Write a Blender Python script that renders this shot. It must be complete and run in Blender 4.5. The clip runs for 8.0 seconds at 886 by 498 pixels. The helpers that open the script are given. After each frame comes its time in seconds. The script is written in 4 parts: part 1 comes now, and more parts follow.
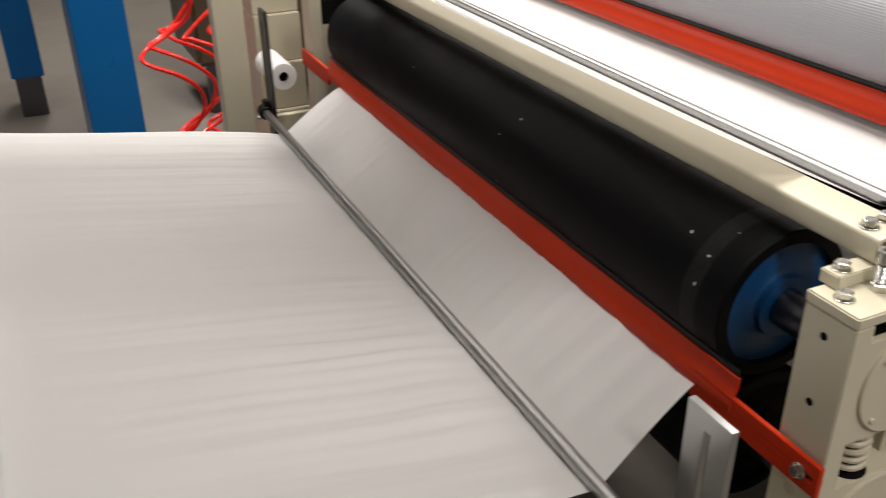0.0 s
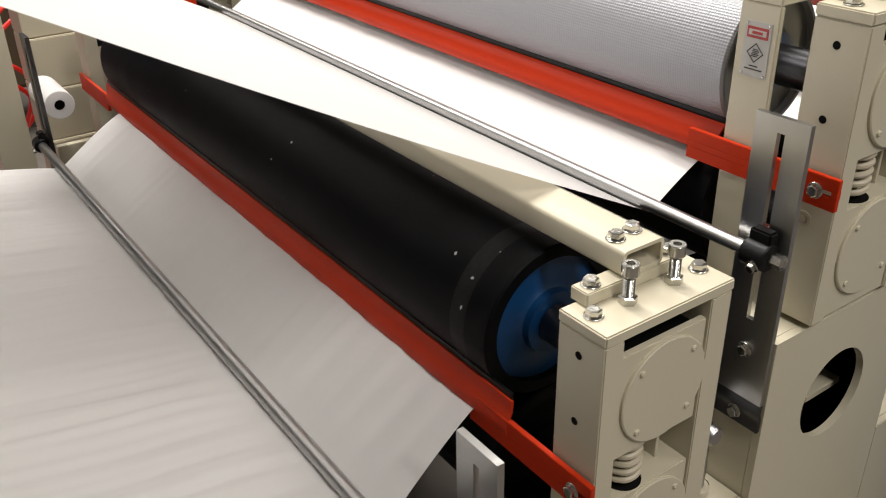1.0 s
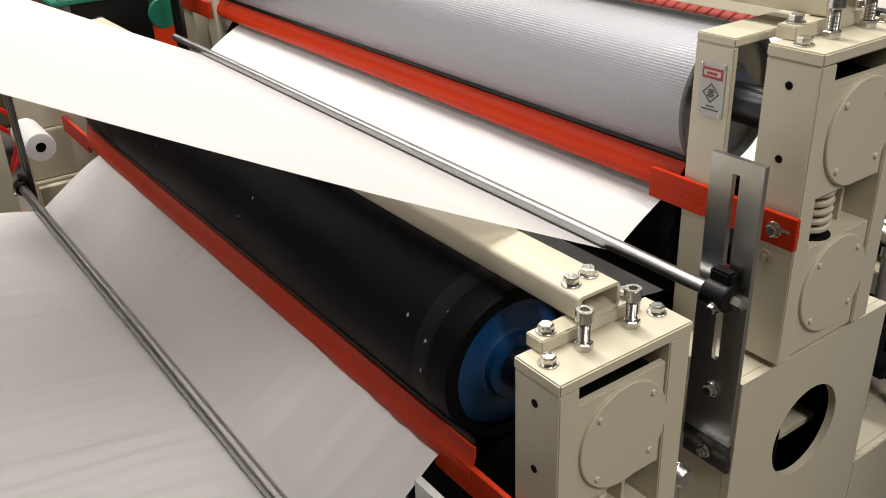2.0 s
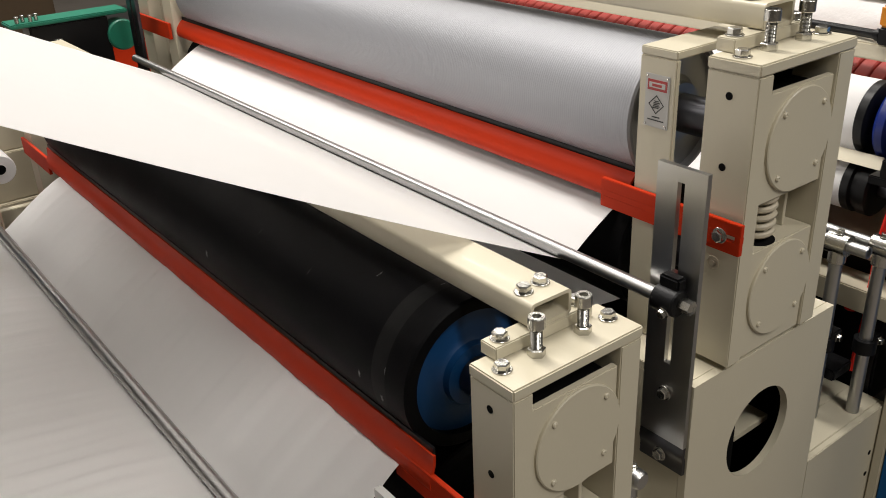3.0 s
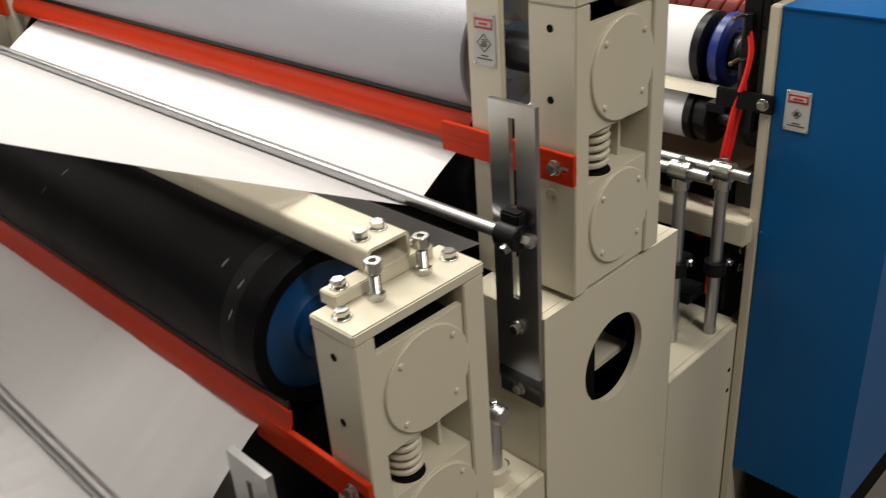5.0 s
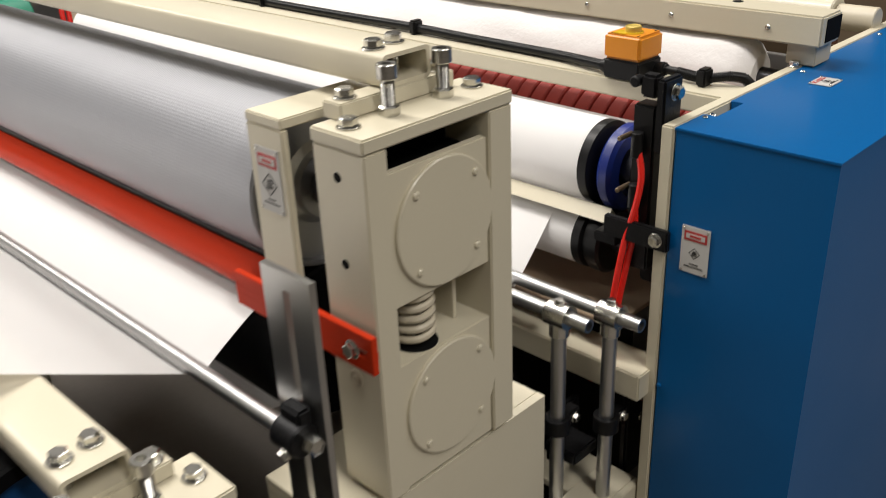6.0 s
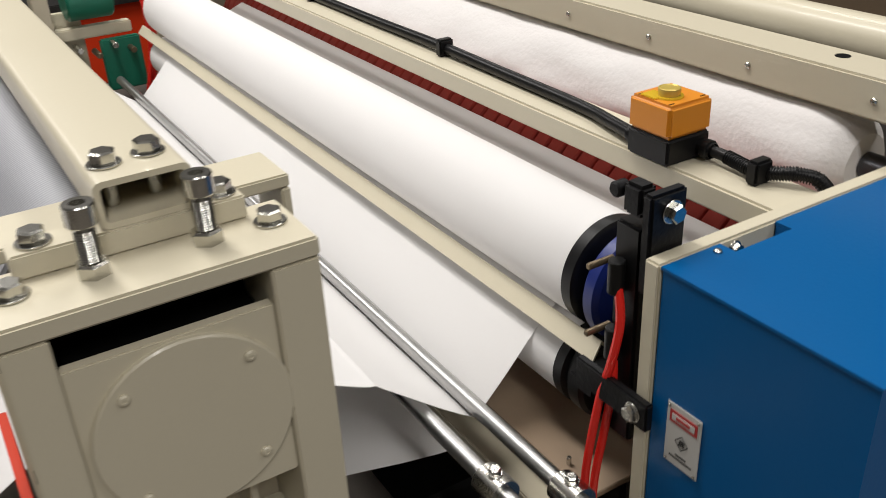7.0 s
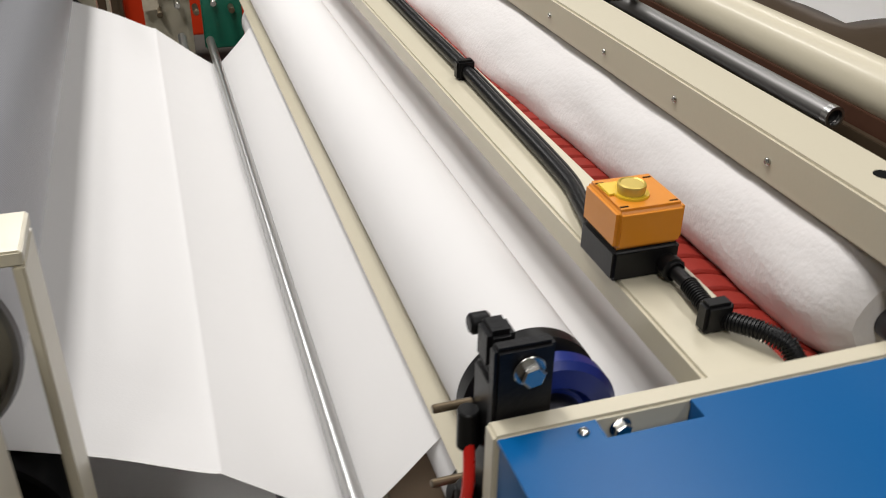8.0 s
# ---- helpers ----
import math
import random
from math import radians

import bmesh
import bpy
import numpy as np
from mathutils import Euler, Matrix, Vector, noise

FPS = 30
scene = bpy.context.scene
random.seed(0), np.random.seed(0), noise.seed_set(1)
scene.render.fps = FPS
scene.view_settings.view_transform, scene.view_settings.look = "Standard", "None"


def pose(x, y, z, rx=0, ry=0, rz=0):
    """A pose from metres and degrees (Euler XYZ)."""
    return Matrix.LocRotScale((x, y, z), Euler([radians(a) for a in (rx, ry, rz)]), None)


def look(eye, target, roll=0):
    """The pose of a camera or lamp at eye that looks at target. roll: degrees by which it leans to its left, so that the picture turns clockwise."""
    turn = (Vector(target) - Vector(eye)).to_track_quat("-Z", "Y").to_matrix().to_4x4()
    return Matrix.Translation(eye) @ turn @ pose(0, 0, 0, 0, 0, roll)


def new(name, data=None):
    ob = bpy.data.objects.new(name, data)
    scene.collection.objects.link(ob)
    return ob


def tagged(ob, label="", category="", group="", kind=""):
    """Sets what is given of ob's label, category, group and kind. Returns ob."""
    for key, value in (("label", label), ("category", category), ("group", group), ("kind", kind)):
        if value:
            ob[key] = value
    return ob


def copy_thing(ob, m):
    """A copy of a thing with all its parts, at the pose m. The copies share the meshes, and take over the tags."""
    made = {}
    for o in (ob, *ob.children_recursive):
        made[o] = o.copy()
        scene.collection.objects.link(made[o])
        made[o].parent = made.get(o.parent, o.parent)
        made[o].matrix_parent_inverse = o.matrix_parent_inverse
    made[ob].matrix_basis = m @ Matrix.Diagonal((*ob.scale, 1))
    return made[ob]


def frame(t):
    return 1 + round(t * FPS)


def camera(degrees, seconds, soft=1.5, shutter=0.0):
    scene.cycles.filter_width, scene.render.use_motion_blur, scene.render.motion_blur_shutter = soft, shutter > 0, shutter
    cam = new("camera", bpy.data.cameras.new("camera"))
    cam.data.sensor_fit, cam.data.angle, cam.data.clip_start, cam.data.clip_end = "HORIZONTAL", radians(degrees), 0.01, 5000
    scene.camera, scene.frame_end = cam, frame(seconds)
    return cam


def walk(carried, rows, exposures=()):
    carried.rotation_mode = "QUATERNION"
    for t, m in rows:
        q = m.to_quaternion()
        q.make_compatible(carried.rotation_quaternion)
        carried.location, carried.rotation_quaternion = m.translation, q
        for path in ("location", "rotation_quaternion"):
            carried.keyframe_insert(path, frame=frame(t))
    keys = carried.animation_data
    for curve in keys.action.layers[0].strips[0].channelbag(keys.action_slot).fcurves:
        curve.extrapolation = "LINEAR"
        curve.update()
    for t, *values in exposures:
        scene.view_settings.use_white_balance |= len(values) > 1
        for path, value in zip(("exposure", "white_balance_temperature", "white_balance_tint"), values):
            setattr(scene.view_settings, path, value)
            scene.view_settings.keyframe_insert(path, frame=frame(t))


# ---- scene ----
cam = camera(52.30, 8.0, 0.9, 0.3)
PATH = [
    (0, (0.1347, 0.0898, 1.5020), (0.8739, 1.6924, 0.5613), -0.77),
    (0.5, (0.2326, 0.0932, 1.5055), (1.1419, 1.5892, 0.5384), -0.89),
    (1, (0.2893, 0.0932, 1.5118), (1.2988, 1.5354, 0.5626), -1.16),
    (1.5, (0.3432, 0.0846, 1.5259), (1.3434, 1.5446, 0.5943), -2.29),
    (3, (0.3461, 0.0431, 1.5343), (1.4299, 1.4825, 0.6662), -2.50),
    (3.5, (0.3447, 0.0235, 1.5351), (1.4434, 1.4272, 0.6281), -3.15),
    (4, (0.3317, 0.0197, 1.5164), (1.4160, 1.3977, 0.5542), -3.69),
    (4.2, (0.3188, 0.0158, 1.5119), (1.4044, 1.3817, 0.5343), -3.65),
    (5.3, (0.4792, -0.0194, 1.5032), (1.7240, 1.2421, 0.5764), -4.48),
    (5.5, (0.5489, -0.0062, 1.5182), (1.7814, 1.2732, 0.5994), -4.49),
    (6, (0.7805, 0.0445, 1.5188), (2.0496, 1.3198, 0.6453), -2.50),
    (6.5, (1.0286, 0.1169, 1.5353), (2.1791, 1.4754, 0.6238), -3.27),
    (7, (1.2828, 0.1275, 1.5321), (2.1819, 1.6451, 0.5894), -2.88),
    (7.5, (1.4684, 0.1350, 1.5398), (2.1447, 1.7621, 0.5937), -3.65),
    (8, (1.6240, 0.1993, 1.5495), (2.1618, 1.8435, 0.5459), 0.88),
]
walk(cam, [(t, look(eye, target, roll)) for t, eye, target, roll in PATH], exposures=((0.0, 0.33, 6500, 10), (1.5, 0.27, 6500, 10), (3.5, 0.11, 6500, 10), (5.5, 0.26, 6500, 10), (6.5, 0.0, 6450, 10), (7.0, -0.15, 6350, 10), (7.5, -0.19, 6200, 10), (8.0, -0.28, 6250, 10)))

# ---- world and lamps ----
world = bpy.data.worlds.new("hall_air")
scene.world = world
world.use_nodes = True
world.node_tree.nodes["Background"].inputs[0].default_value = (0.90, 0.95, 1.0, 1)
world.node_tree.nodes["Background"].inputs[1].default_value = 0.045
scene.view_settings.exposure = 0.0


def ceiling_lamp(x, y, energy):
    d = bpy.data.lights.new("tube_light", "AREA")
    d.shape, d.size, d.size_y, d.energy, d.color = "RECTANGLE", 0.5, 2.4, energy, (1.0, 0.955, 0.895)
    o = new("tube_light", d)
    o.matrix_world = pose(x, y, 4.35)
    return o


for lx, ly, le in ((0.7, -2.3, 112), (3.7, -1.7, 50), (-1.2, 2.6, 48), (1.3, 2.3, 128), (3.6, 2.4, 60), (0.6, 5.8, 110), (4.5, 5.8, 40)):
    ceiling_lamp(lx, ly, le)


# ---- materials ----
def material(name, color, rough=0.5, metal=0.0, grain=0.06, scale=60.0, bump=0.05, stain=0.08, stain_scale=4.0, coat=0.0, second=None):
    """Base colour with fine grain and broad stains, and a fine relief."""
    m = bpy.data.materials.new(name)
    m.use_nodes = True
    nt = m.node_tree
    b = nt.nodes["Principled BSDF"]
    tc = nt.nodes.new("ShaderNodeTexCoord")
    n1 = nt.nodes.new("ShaderNodeTexNoise")
    n1.inputs["Scale"].default_value, n1.inputs["Detail"].default_value = scale, 5
    n2 = nt.nodes.new("ShaderNodeTexNoise")
    n2.inputs["Scale"].default_value, n2.inputs["Detail"].default_value = stain_scale, 4
    for n in (n1, n2):
        nt.links.new(tc.outputs["Object"], n.inputs["Vector"])
    dark = second or tuple(c * 0.55 for c in color)
    mix = nt.nodes.new("ShaderNodeMix")
    mix.data_type = "RGBA"
    mix.inputs["A"].default_value, mix.inputs["B"].default_value = (*color, 1), (*dark, 1)
    ma = nt.nodes.new("ShaderNodeMath")
    ma.operation = "MULTIPLY"
    ma.inputs[1].default_value = grain * 2
    mb = nt.nodes.new("ShaderNodeMath")
    mb.operation = "MULTIPLY_ADD"
    mb.inputs[1].default_value = stain * 2
    nt.links.new(n1.outputs["Fac"], ma.inputs[0])
    nt.links.new(n2.outputs["Fac"], mb.inputs[0])
    nt.links.new(ma.outputs[0], mb.inputs[2])
    nt.links.new(mb.outputs[0], mix.inputs["Factor"])
    nt.links.new(mix.outputs["Result"], b.inputs["Base Color"])
    mr = nt.nodes.new("ShaderNodeMapRange")
    mr.inputs["To Min"].default_value, mr.inputs["To Max"].default_value = rough * 0.8, min(1, rough * 1.2)
    nt.links.new(n2.outputs["Fac"], mr.inputs["Value"])
    nt.links.new(mr.outputs[0], b.inputs["Roughness"])
    b.inputs["Metallic"].default_value = metal
    b.inputs["Coat Weight"].default_value = coat
    b.inputs["Coat Roughness"].default_value = 0.12
    bp = nt.nodes.new("ShaderNodeBump")
    bp.inputs["Strength"].default_value, bp.inputs["Distance"].default_value = bump, 0.002
    nt.links.new(n1.outputs["Fac"], bp.inputs["Height"])
    nt.links.new(bp.outputs[0], b.inputs["Normal"])
    return m


def brushed(name, color, rough, stretch, strength=0.15, metal=1.0):
    """Metal with fine scratches drawn out along one axis."""
    m = material(name, color, rough, metal, 0.05, 80, 0.0, 0.06, 6)
    nt = m.node_tree
    tc = nt.nodes.new("ShaderNodeTexCoord")
    mp = nt.nodes.new("ShaderNodeMapping")
    mp.inputs["Scale"].default_value = stretch
    n = nt.nodes.new("ShaderNodeTexNoise")
    n.inputs["Scale"].default_value, n.inputs["Detail"].default_value = 1.0, 4
    bp = nt.nodes.new("ShaderNodeBump")
    bp.inputs["Strength"].default_value, bp.inputs["Distance"].default_value = strength, 0.001
    nt.links.new(tc.outputs["Object"], mp.inputs["Vector"])
    nt.links.new(mp.outputs[0], n.inputs["Vector"])
    nt.links.new(n.outputs["Fac"], bp.inputs["Height"])
    nt.links.new(bp.outputs[0], nt.nodes["Principled BSDF"].inputs["Normal"])
    return m


CREAM = material("cream_enamel", (0.60, 0.55, 0.42), 0.38, 0, 0.03, 220, 0.06, 0.07, 5, 0.15)
CREAM_B = material("cream_enamel_worn", (0.56, 0.50, 0.38), 0.45, 0, 0.05, 150, 0.08, 0.12, 6)
RUBBER = material("black_rubber", (0.003, 0.003, 0.0034), 0.50, 0, 0.10, 260, 0.10, 0.15, 9, second=(0.009, 0.009, 0.010))
RUBBER.node_tree.nodes["Principled BSDF"].inputs["Specular IOR Level"].default_value = 0.06
SCUFFED = material("scuffed_rubber", (0.003, 0.003, 0.0034), 0.55, 0, 0.3, 120, 0.10, 0.3, 30, second=(0.018, 0.018, 0.018))
SCUFFED.node_tree.nodes["Principled BSDF"].inputs["Specular IOR Level"].default_value = 0.10
BLACK = material("black_plastic", (0.006, 0.006, 0.0065), 0.38, 0, 0.1, 200, 0.05, 0.1, 8)
CASTBLACK = material("black_oxide_steel", (0.008, 0.008, 0.009), 0.42, 0.3, 0.1, 180, 0.25, 0.1, 12)
# near black for dark parts, and for shade painted into recesses and holes
DARK = material("recess_shade_and_dark_parts", (0.006, 0.006, 0.006), 0.8, 0, 0.2, 60, 0.1, 0.2, 8)
RED = material("red_enamel", (0.52, 0.034, 0.007), 0.42, 0, 0.05, 160, 0.06, 0.10, 7, 0.0)
REDRUBBER = material("red_rubber", (0.34, 0.026, 0.015), 0.6, 0, 0.12, 120, 0.2, 0.2, 8)
REDHOSE = material("red_hose", (0.80, 0.022, 0.014), 0.28, 0, 0.03, 100, 0.02, 0.05, 9)
BLUE = material("blue_enamel", (0.001, 0.092, 0.28), 0.30, 0, 0.04, 240, 0.05, 0.08, 3, 0.0)
BLUEHUB = material("blue_hub_paint", (0.003, 0.05, 0.16), 0.4, 0, 0.1, 120, 0.1, 0.15, 10)
BLUERING = material("blue_polyurethane", (0.004, 0.018, 0.17), 0.36, 0, 0.06, 120, 0.05, 0.1, 8)
for m, s in ((BLUE, 0.25), (RED, 0.12), (BLACK, 0.25), (DARK, 0.1), (CASTBLACK, 0.3)):
    m.node_tree.nodes["Principled BSDF"].inputs["Specular IOR Level"].default_value = s
STEEL = brushed("brushed_steel", (0.50, 0.50, 0.49), 0.30, (400, 400, 14), 0.25)
DARKSTEEL = brushed("dark_mill_steel", (0.11, 0.11, 0.12), 0.34, (300, 300, 20), 0.2)
MIDSTEEL = brushed("dull_grey_steel", (0.27, 0.265, 0.26), 0.48, (300, 12, 300), 0.2)
CHROME = brushed("bright_steel_bar", (0.52, 0.52, 0.515), 0.36, (500, 8, 500), 0.06)
ZINC = material("zinc_plated_steel", (0.60, 0.59, 0.55), 0.24, 1.0, 0.10, 200, 0.12, 0.10, 40)
PAPER = material("white_paper", (0.90, 0.89, 0.885), 0.80, 0, 0.02, 350, 0.12, 0.03, 3, second=(0.72, 0.71, 0.70))
TISSUE = material("thin_tissue", (0.90, 0.89, 0.885), 0.80, 0, 0.02, 350, 0.12, 0.03, 3, second=(0.72, 0.71, 0.70))


def let_through(m, share):
    """Light passes softly through a thin sheet."""
    nt = m.node_tree
    thin = nt.nodes.new("ShaderNodeBsdfTranslucent")
    thin.inputs["Color"].default_value = (0.94, 0.93, 0.92, 1)
    blend = nt.nodes.new("ShaderNodeMixShader")
    blend.inputs[0].default_value = share
    nt.links.new(nt.nodes["Principled BSDF"].outputs[0], blend.inputs[1])
    nt.links.new(thin.outputs[0], blend.inputs[2])
    nt.links.new(blend.outputs[0], nt.nodes["Material Output"].inputs["Surface"])


let_through(PAPER, 0.36)
let_through(TISSUE, 0.58)
FLEECE = material("white_nonwoven", (0.78, 0.76, 0.75), 0.95, 0, 0.10, 140, 0.5, 0.10, 12, second=(0.62, 0.58, 0.58))
CONCRETE = material("concrete_floor", (0.21, 0.185, 0.16), 0.6, 0, 0.15, 40, 0.15, 0.35, 2.2)
PLASTER = material("hall_wall_paint", (0.42, 0.40, 0.36), 0.8, 0, 0.05, 30, 0.1, 0.12, 1)
ROOF = material("hall_roof_sheet", (0.45, 0.44, 0.43), 0.7, 0, 0.05, 20, 0.1, 0.12, 1)
BROWN = material("brown_board", (0.30, 0.22, 0.15), 0.5, 0, 0.1, 60, 0.08, 0.15, 5)
DARKBROWN = material("oily_brown_steel", (0.085, 0.058, 0.034), 0.4, 0.3, 0.15, 60, 0.1, 0.2, 6)
RUST = material("rusty_edge_steel", (0.10, 0.04, 0.02), 0.6, 0.2, 0.15, 90, 0.2, 0.2, 9)
GREEN = material("green_enamel", (0.012, 0.17, 0.105), 0.4, 0, 0.05, 120, 0.05, 0.1, 8)
ORANGE = material("orange_plastic", (0.66, 0.235, 0.010), 0.38, 0, 0.03, 240, 0.03, 0.04, 14)
YELLOW = material("yellow_plastic", (0.75, 0.50, 0.03), 0.25, 0.2, 0.03, 200, 0.02, 0.04, 12)
BRASS = material("yellow_brass_knob", (0.60, 0.45, 0.10), 0.38, 0.4, 0.05, 200, 0.05, 0.1, 20)
DARKBRASS = material("tarnished_brass", (0.22, 0.17, 0.11), 0.35, 0.8, 0.1, 120, 0.1, 0.1, 20)
LABELWHITE = material("label_plate", (0.50, 0.49, 0.47), 0.4, 0.0, 0.04, 200, 0.03, 0.06, 20)
LABELRED = material("label_red", (0.40, 0.03, 0.03), 0.4, 0, 0.04, 200, 0.02, 0.05, 20)
LABELBLACK = material("label_black", (0.02, 0.02, 0.02), 0.4, 0, 0.04, 200, 0.02, 0.05, 20)
LINT = material("pale_lint", (0.55, 0.55, 0.55), 0.9, 0, 0.1, 200, 0.1, 0.1, 20)
TUBE = bpy.data.materials.new("lamp_diffuser")
TUBE.use_nodes = True
TUBE.node_tree.nodes["Principled BSDF"].inputs["Base Color"].default_value = (0.8, 0.8, 0.8, 1)
TUBE.node_tree.nodes["Principled BSDF"].inputs["Emission Color"].default_value = (1.0, 0.95, 0.87, 1)
TUBE.node_tree.nodes["Principled BSDF"].inputs["Emission Strength"].default_value = 6.0


def emboss_material():
    """Grey steel with a small raised diamond pattern round the drum."""
    m = material("embossed_steel", (0.33, 0.335, 0.36), 0.42, 0.35, 0.05, 120, 0.0, 0.06, 4)
    nt = m.node_tree
    tc = nt.nodes.new("ShaderNodeTexCoord")
    sx = nt.nodes.new("ShaderNodeSeparateXYZ")
    nt.links.new(tc.outputs["Object"], sx.inputs[0])
    at = nt.nodes.new("ShaderNodeMath")
    at.operation = "ARCTAN2"
    nt.links.new(sx.outputs["X"], at.inputs[0])
    nt.links.new(sx.outputs["Z"], at.inputs[1])
    ln = nt.nodes.new("ShaderNodeMath")
    ln.operation = "MULTIPLY"
    ln.inputs[1].default_value = 0.105
    nt.links.new(at.outputs[0], ln.inputs[0])
    waves = []
    for op in ("ADD", "SUBTRACT"):
        s = nt.nodes.new("ShaderNodeMath")
        s.operation = op
        nt.links.new(ln.outputs[0], s.inputs[0])
        nt.links.new(sx.outputs["Y"], s.inputs[1])
        k = nt.nodes.new("ShaderNodeMath")
        k.operation = "MULTIPLY"
        k.inputs[1].default_value = 720.0
        nt.links.new(s.outputs[0], k.inputs[0])
        w = nt.nodes.new("ShaderNodeMath")
        w.operation = "SINE"
        nt.links.new(k.outputs[0], w.inputs[0])
        waves.append(w)
    pr = nt.nodes.new("ShaderNodeMath")
    pr.operation = "MULTIPLY"
    nt.links.new(waves[0].outputs[0], pr.inputs[0])
    nt.links.new(waves[1].outputs[0], pr.inputs[1])
    bp = nt.nodes.new("ShaderNodeBump")
    bp.inputs["Strength"].default_value, bp.inputs["Distance"].default_value = 0.30, 0.001
    nt.links.new(pr.outputs[0], bp.inputs["Height"])
    nt.links.new(bp.outputs[0], nt.nodes["Principled BSDF"].inputs["Normal"])
    return m


EMBOSS = emboss_material()

# ---- builders ----
ORIGIN = {}


def thing(name, at, label, category, group="", kind=""):
    o = new(name)
    o.location = at
    o.empty_display_size = 0.05
    ORIGIN[o] = Vector(at)
    return tagged(o, label, category, group, kind)


def finish(bm, name, mat, smooth=True):
    me = bpy.data.meshes.new(name)
    bmesh.ops.recalc_face_normals(bm, faces=bm.faces)
    bm.to_mesh(me)
    bm.free()
    me.materials.append(mat)
    if smooth:
        for p in me.polygons:
            p.use_smooth = True
        me.set_sharp_from_angle(angle=radians(32))
    return me


def part(name, bm, mat, parent, label=""):
    """One mesh, drawn in world metres, under a thing or under a part."""
    at = ORIGIN[parent]
    bmesh.ops.translate(bm, verts=bm.verts, vec=-at)
    o = new(name, finish(bm, name, mat))
    o.parent = parent
    ORIGIN[o] = at
    return tagged(o, label)


def solid(name, bm, mat, at, label, category, group="", kind=""):
    """A thing that is a single mesh."""
    bmesh.ops.translate(bm, verts=bm.verts, vec=-Vector(at))
    o = new(name, finish(bm, name, mat))
    o.location = at
    ORIGIN[o] = Vector(at)
    return tagged(o, label, category, group, kind)


def place(name, mesh, parent, at, turn=(0, 0, 0), label=""):
    """A shared mesh as a part at a place in the world."""
    o = new(name, mesh)
    o.parent = parent
    p = Vector(at) - ORIGIN[parent]
    o.matrix_local = pose(p.x, p.y, p.z, *turn)
    ORIGIN[o] = Vector(at)
    return tagged(o, label)


def box(x0, x1, y0, y1, z0, z1, bevel=0.0015, into=None, segs=2):
    bm = into or bmesh.new()
    vs = bmesh.ops.create_cube(bm, size=1)["verts"]
    bmesh.ops.scale(bm, verts=vs, vec=(x1 - x0, y1 - y0, z1 - z0))
    bmesh.ops.translate(bm, verts=vs, vec=((x0 + x1) / 2, (y0 + y1) / 2, (z0 + z1) / 2))
    if bevel:
        es = list({e for v in vs for e in v.link_edges})
        bmesh.ops.bevel(bm, geom=es, offset=bevel, segments=segs, affect="EDGES")
    return bm


def lathe(axis, rings, seg=48, at=(0, 0, 0), into=None):
    """Rings of (place along the axis, radius), closed with caps where the radius is 0."""
    bm = into or bmesh.new()
    at = Vector(at)
    loops = []
    for s, r in rings:
        loop = []
        n = 1 if r <= 0 else seg
        for i in range(n):
            a = 2 * math.pi * i / seg
            c, d = r * math.cos(a), r * math.sin(a)
            p = {"x": (s, c, d), "y": (c, s, d), "z": (c, d, s)}[axis]
            loop.append(bm.verts.new(at + Vector(p)))
        loops.append(loop)
    for a, b in zip(loops, loops[1:]):
        for i in range(seg):
            j = (i + 1) % seg
            if len(a) == 1 and len(b) == 1:
                continue
            if len(a) == 1:
                bm.faces.new((a[0], b[i], b[j]))
            elif len(b) == 1:
                bm.faces.new((a[i], a[j], b[0]))
            else:
                bm.faces.new((a[i], a[j], b[j], b[i]))
    return bm


def rod(axis, s0, s1, r, at=(0, 0, 0), seg=24, chamfer=0.001, into=None):
    c = min(chamfer, r * 0.4)
    return lathe(axis, [(s0, 0), (s0, r - c), (s0 + c, r), (s1 - c, r), (s1, r - c), (s1, 0)], seg, at, into)


def tube_y(y0, y1, r, wall, at, seg=28):
    """A hollow tube along y with open ends."""
    return lathe("y", [(y0, r - wall), (y0, r), (y1, r), (y1, r - wall), (y0, r - wall)], seg, at)


def sweep(points, r, seg=10, into=None):
    """A round bar or hose along a smooth line through the points."""
    bm = into or bmesh.new()
    ps = [Vector(p) for p in points]
    fine = []
    for i in range(len(ps) - 1):
        a, b, c, d = ps[max(i - 1, 0)], ps[i], ps[i + 1], ps[min(i + 2, len(ps) - 1)]
        for k in range(8):
            t = k / 8
            fine.append(0.5 * ((2 * b) + (c - a) * t + (2 * a - 5 * b + 4 * c - d) * t * t + (3 * b - a - 3 * c + d) * t ** 3))
    fine.append(ps[-1])
    side = None
    loops = []
    for i, p in enumerate(fine):
        d = (fine[min(i + 1, len(fine) - 1)] - fine[max(i - 1, 0)]).normalized()
        if side is None:
            side = d.orthogonal().normalized()
        side = (side - d * side.dot(d)).normalized()
        up = d.cross(side)
        loops.append([bm.verts.new(p + r * (math.cos(2 * math.pi * k / seg) * side + math.sin(2 * math.pi * k / seg) * up)) for k in range(seg)])
    for a, b in zip(loops, loops[1:]):
        for k in range(seg):
            bm.faces.new((a[k], a[(k + 1) % seg], b[(k + 1) % seg], b[k]))
    bm.faces.new(loops[0][::-1])
    bm.faces.new(loops[-1])
    return bm


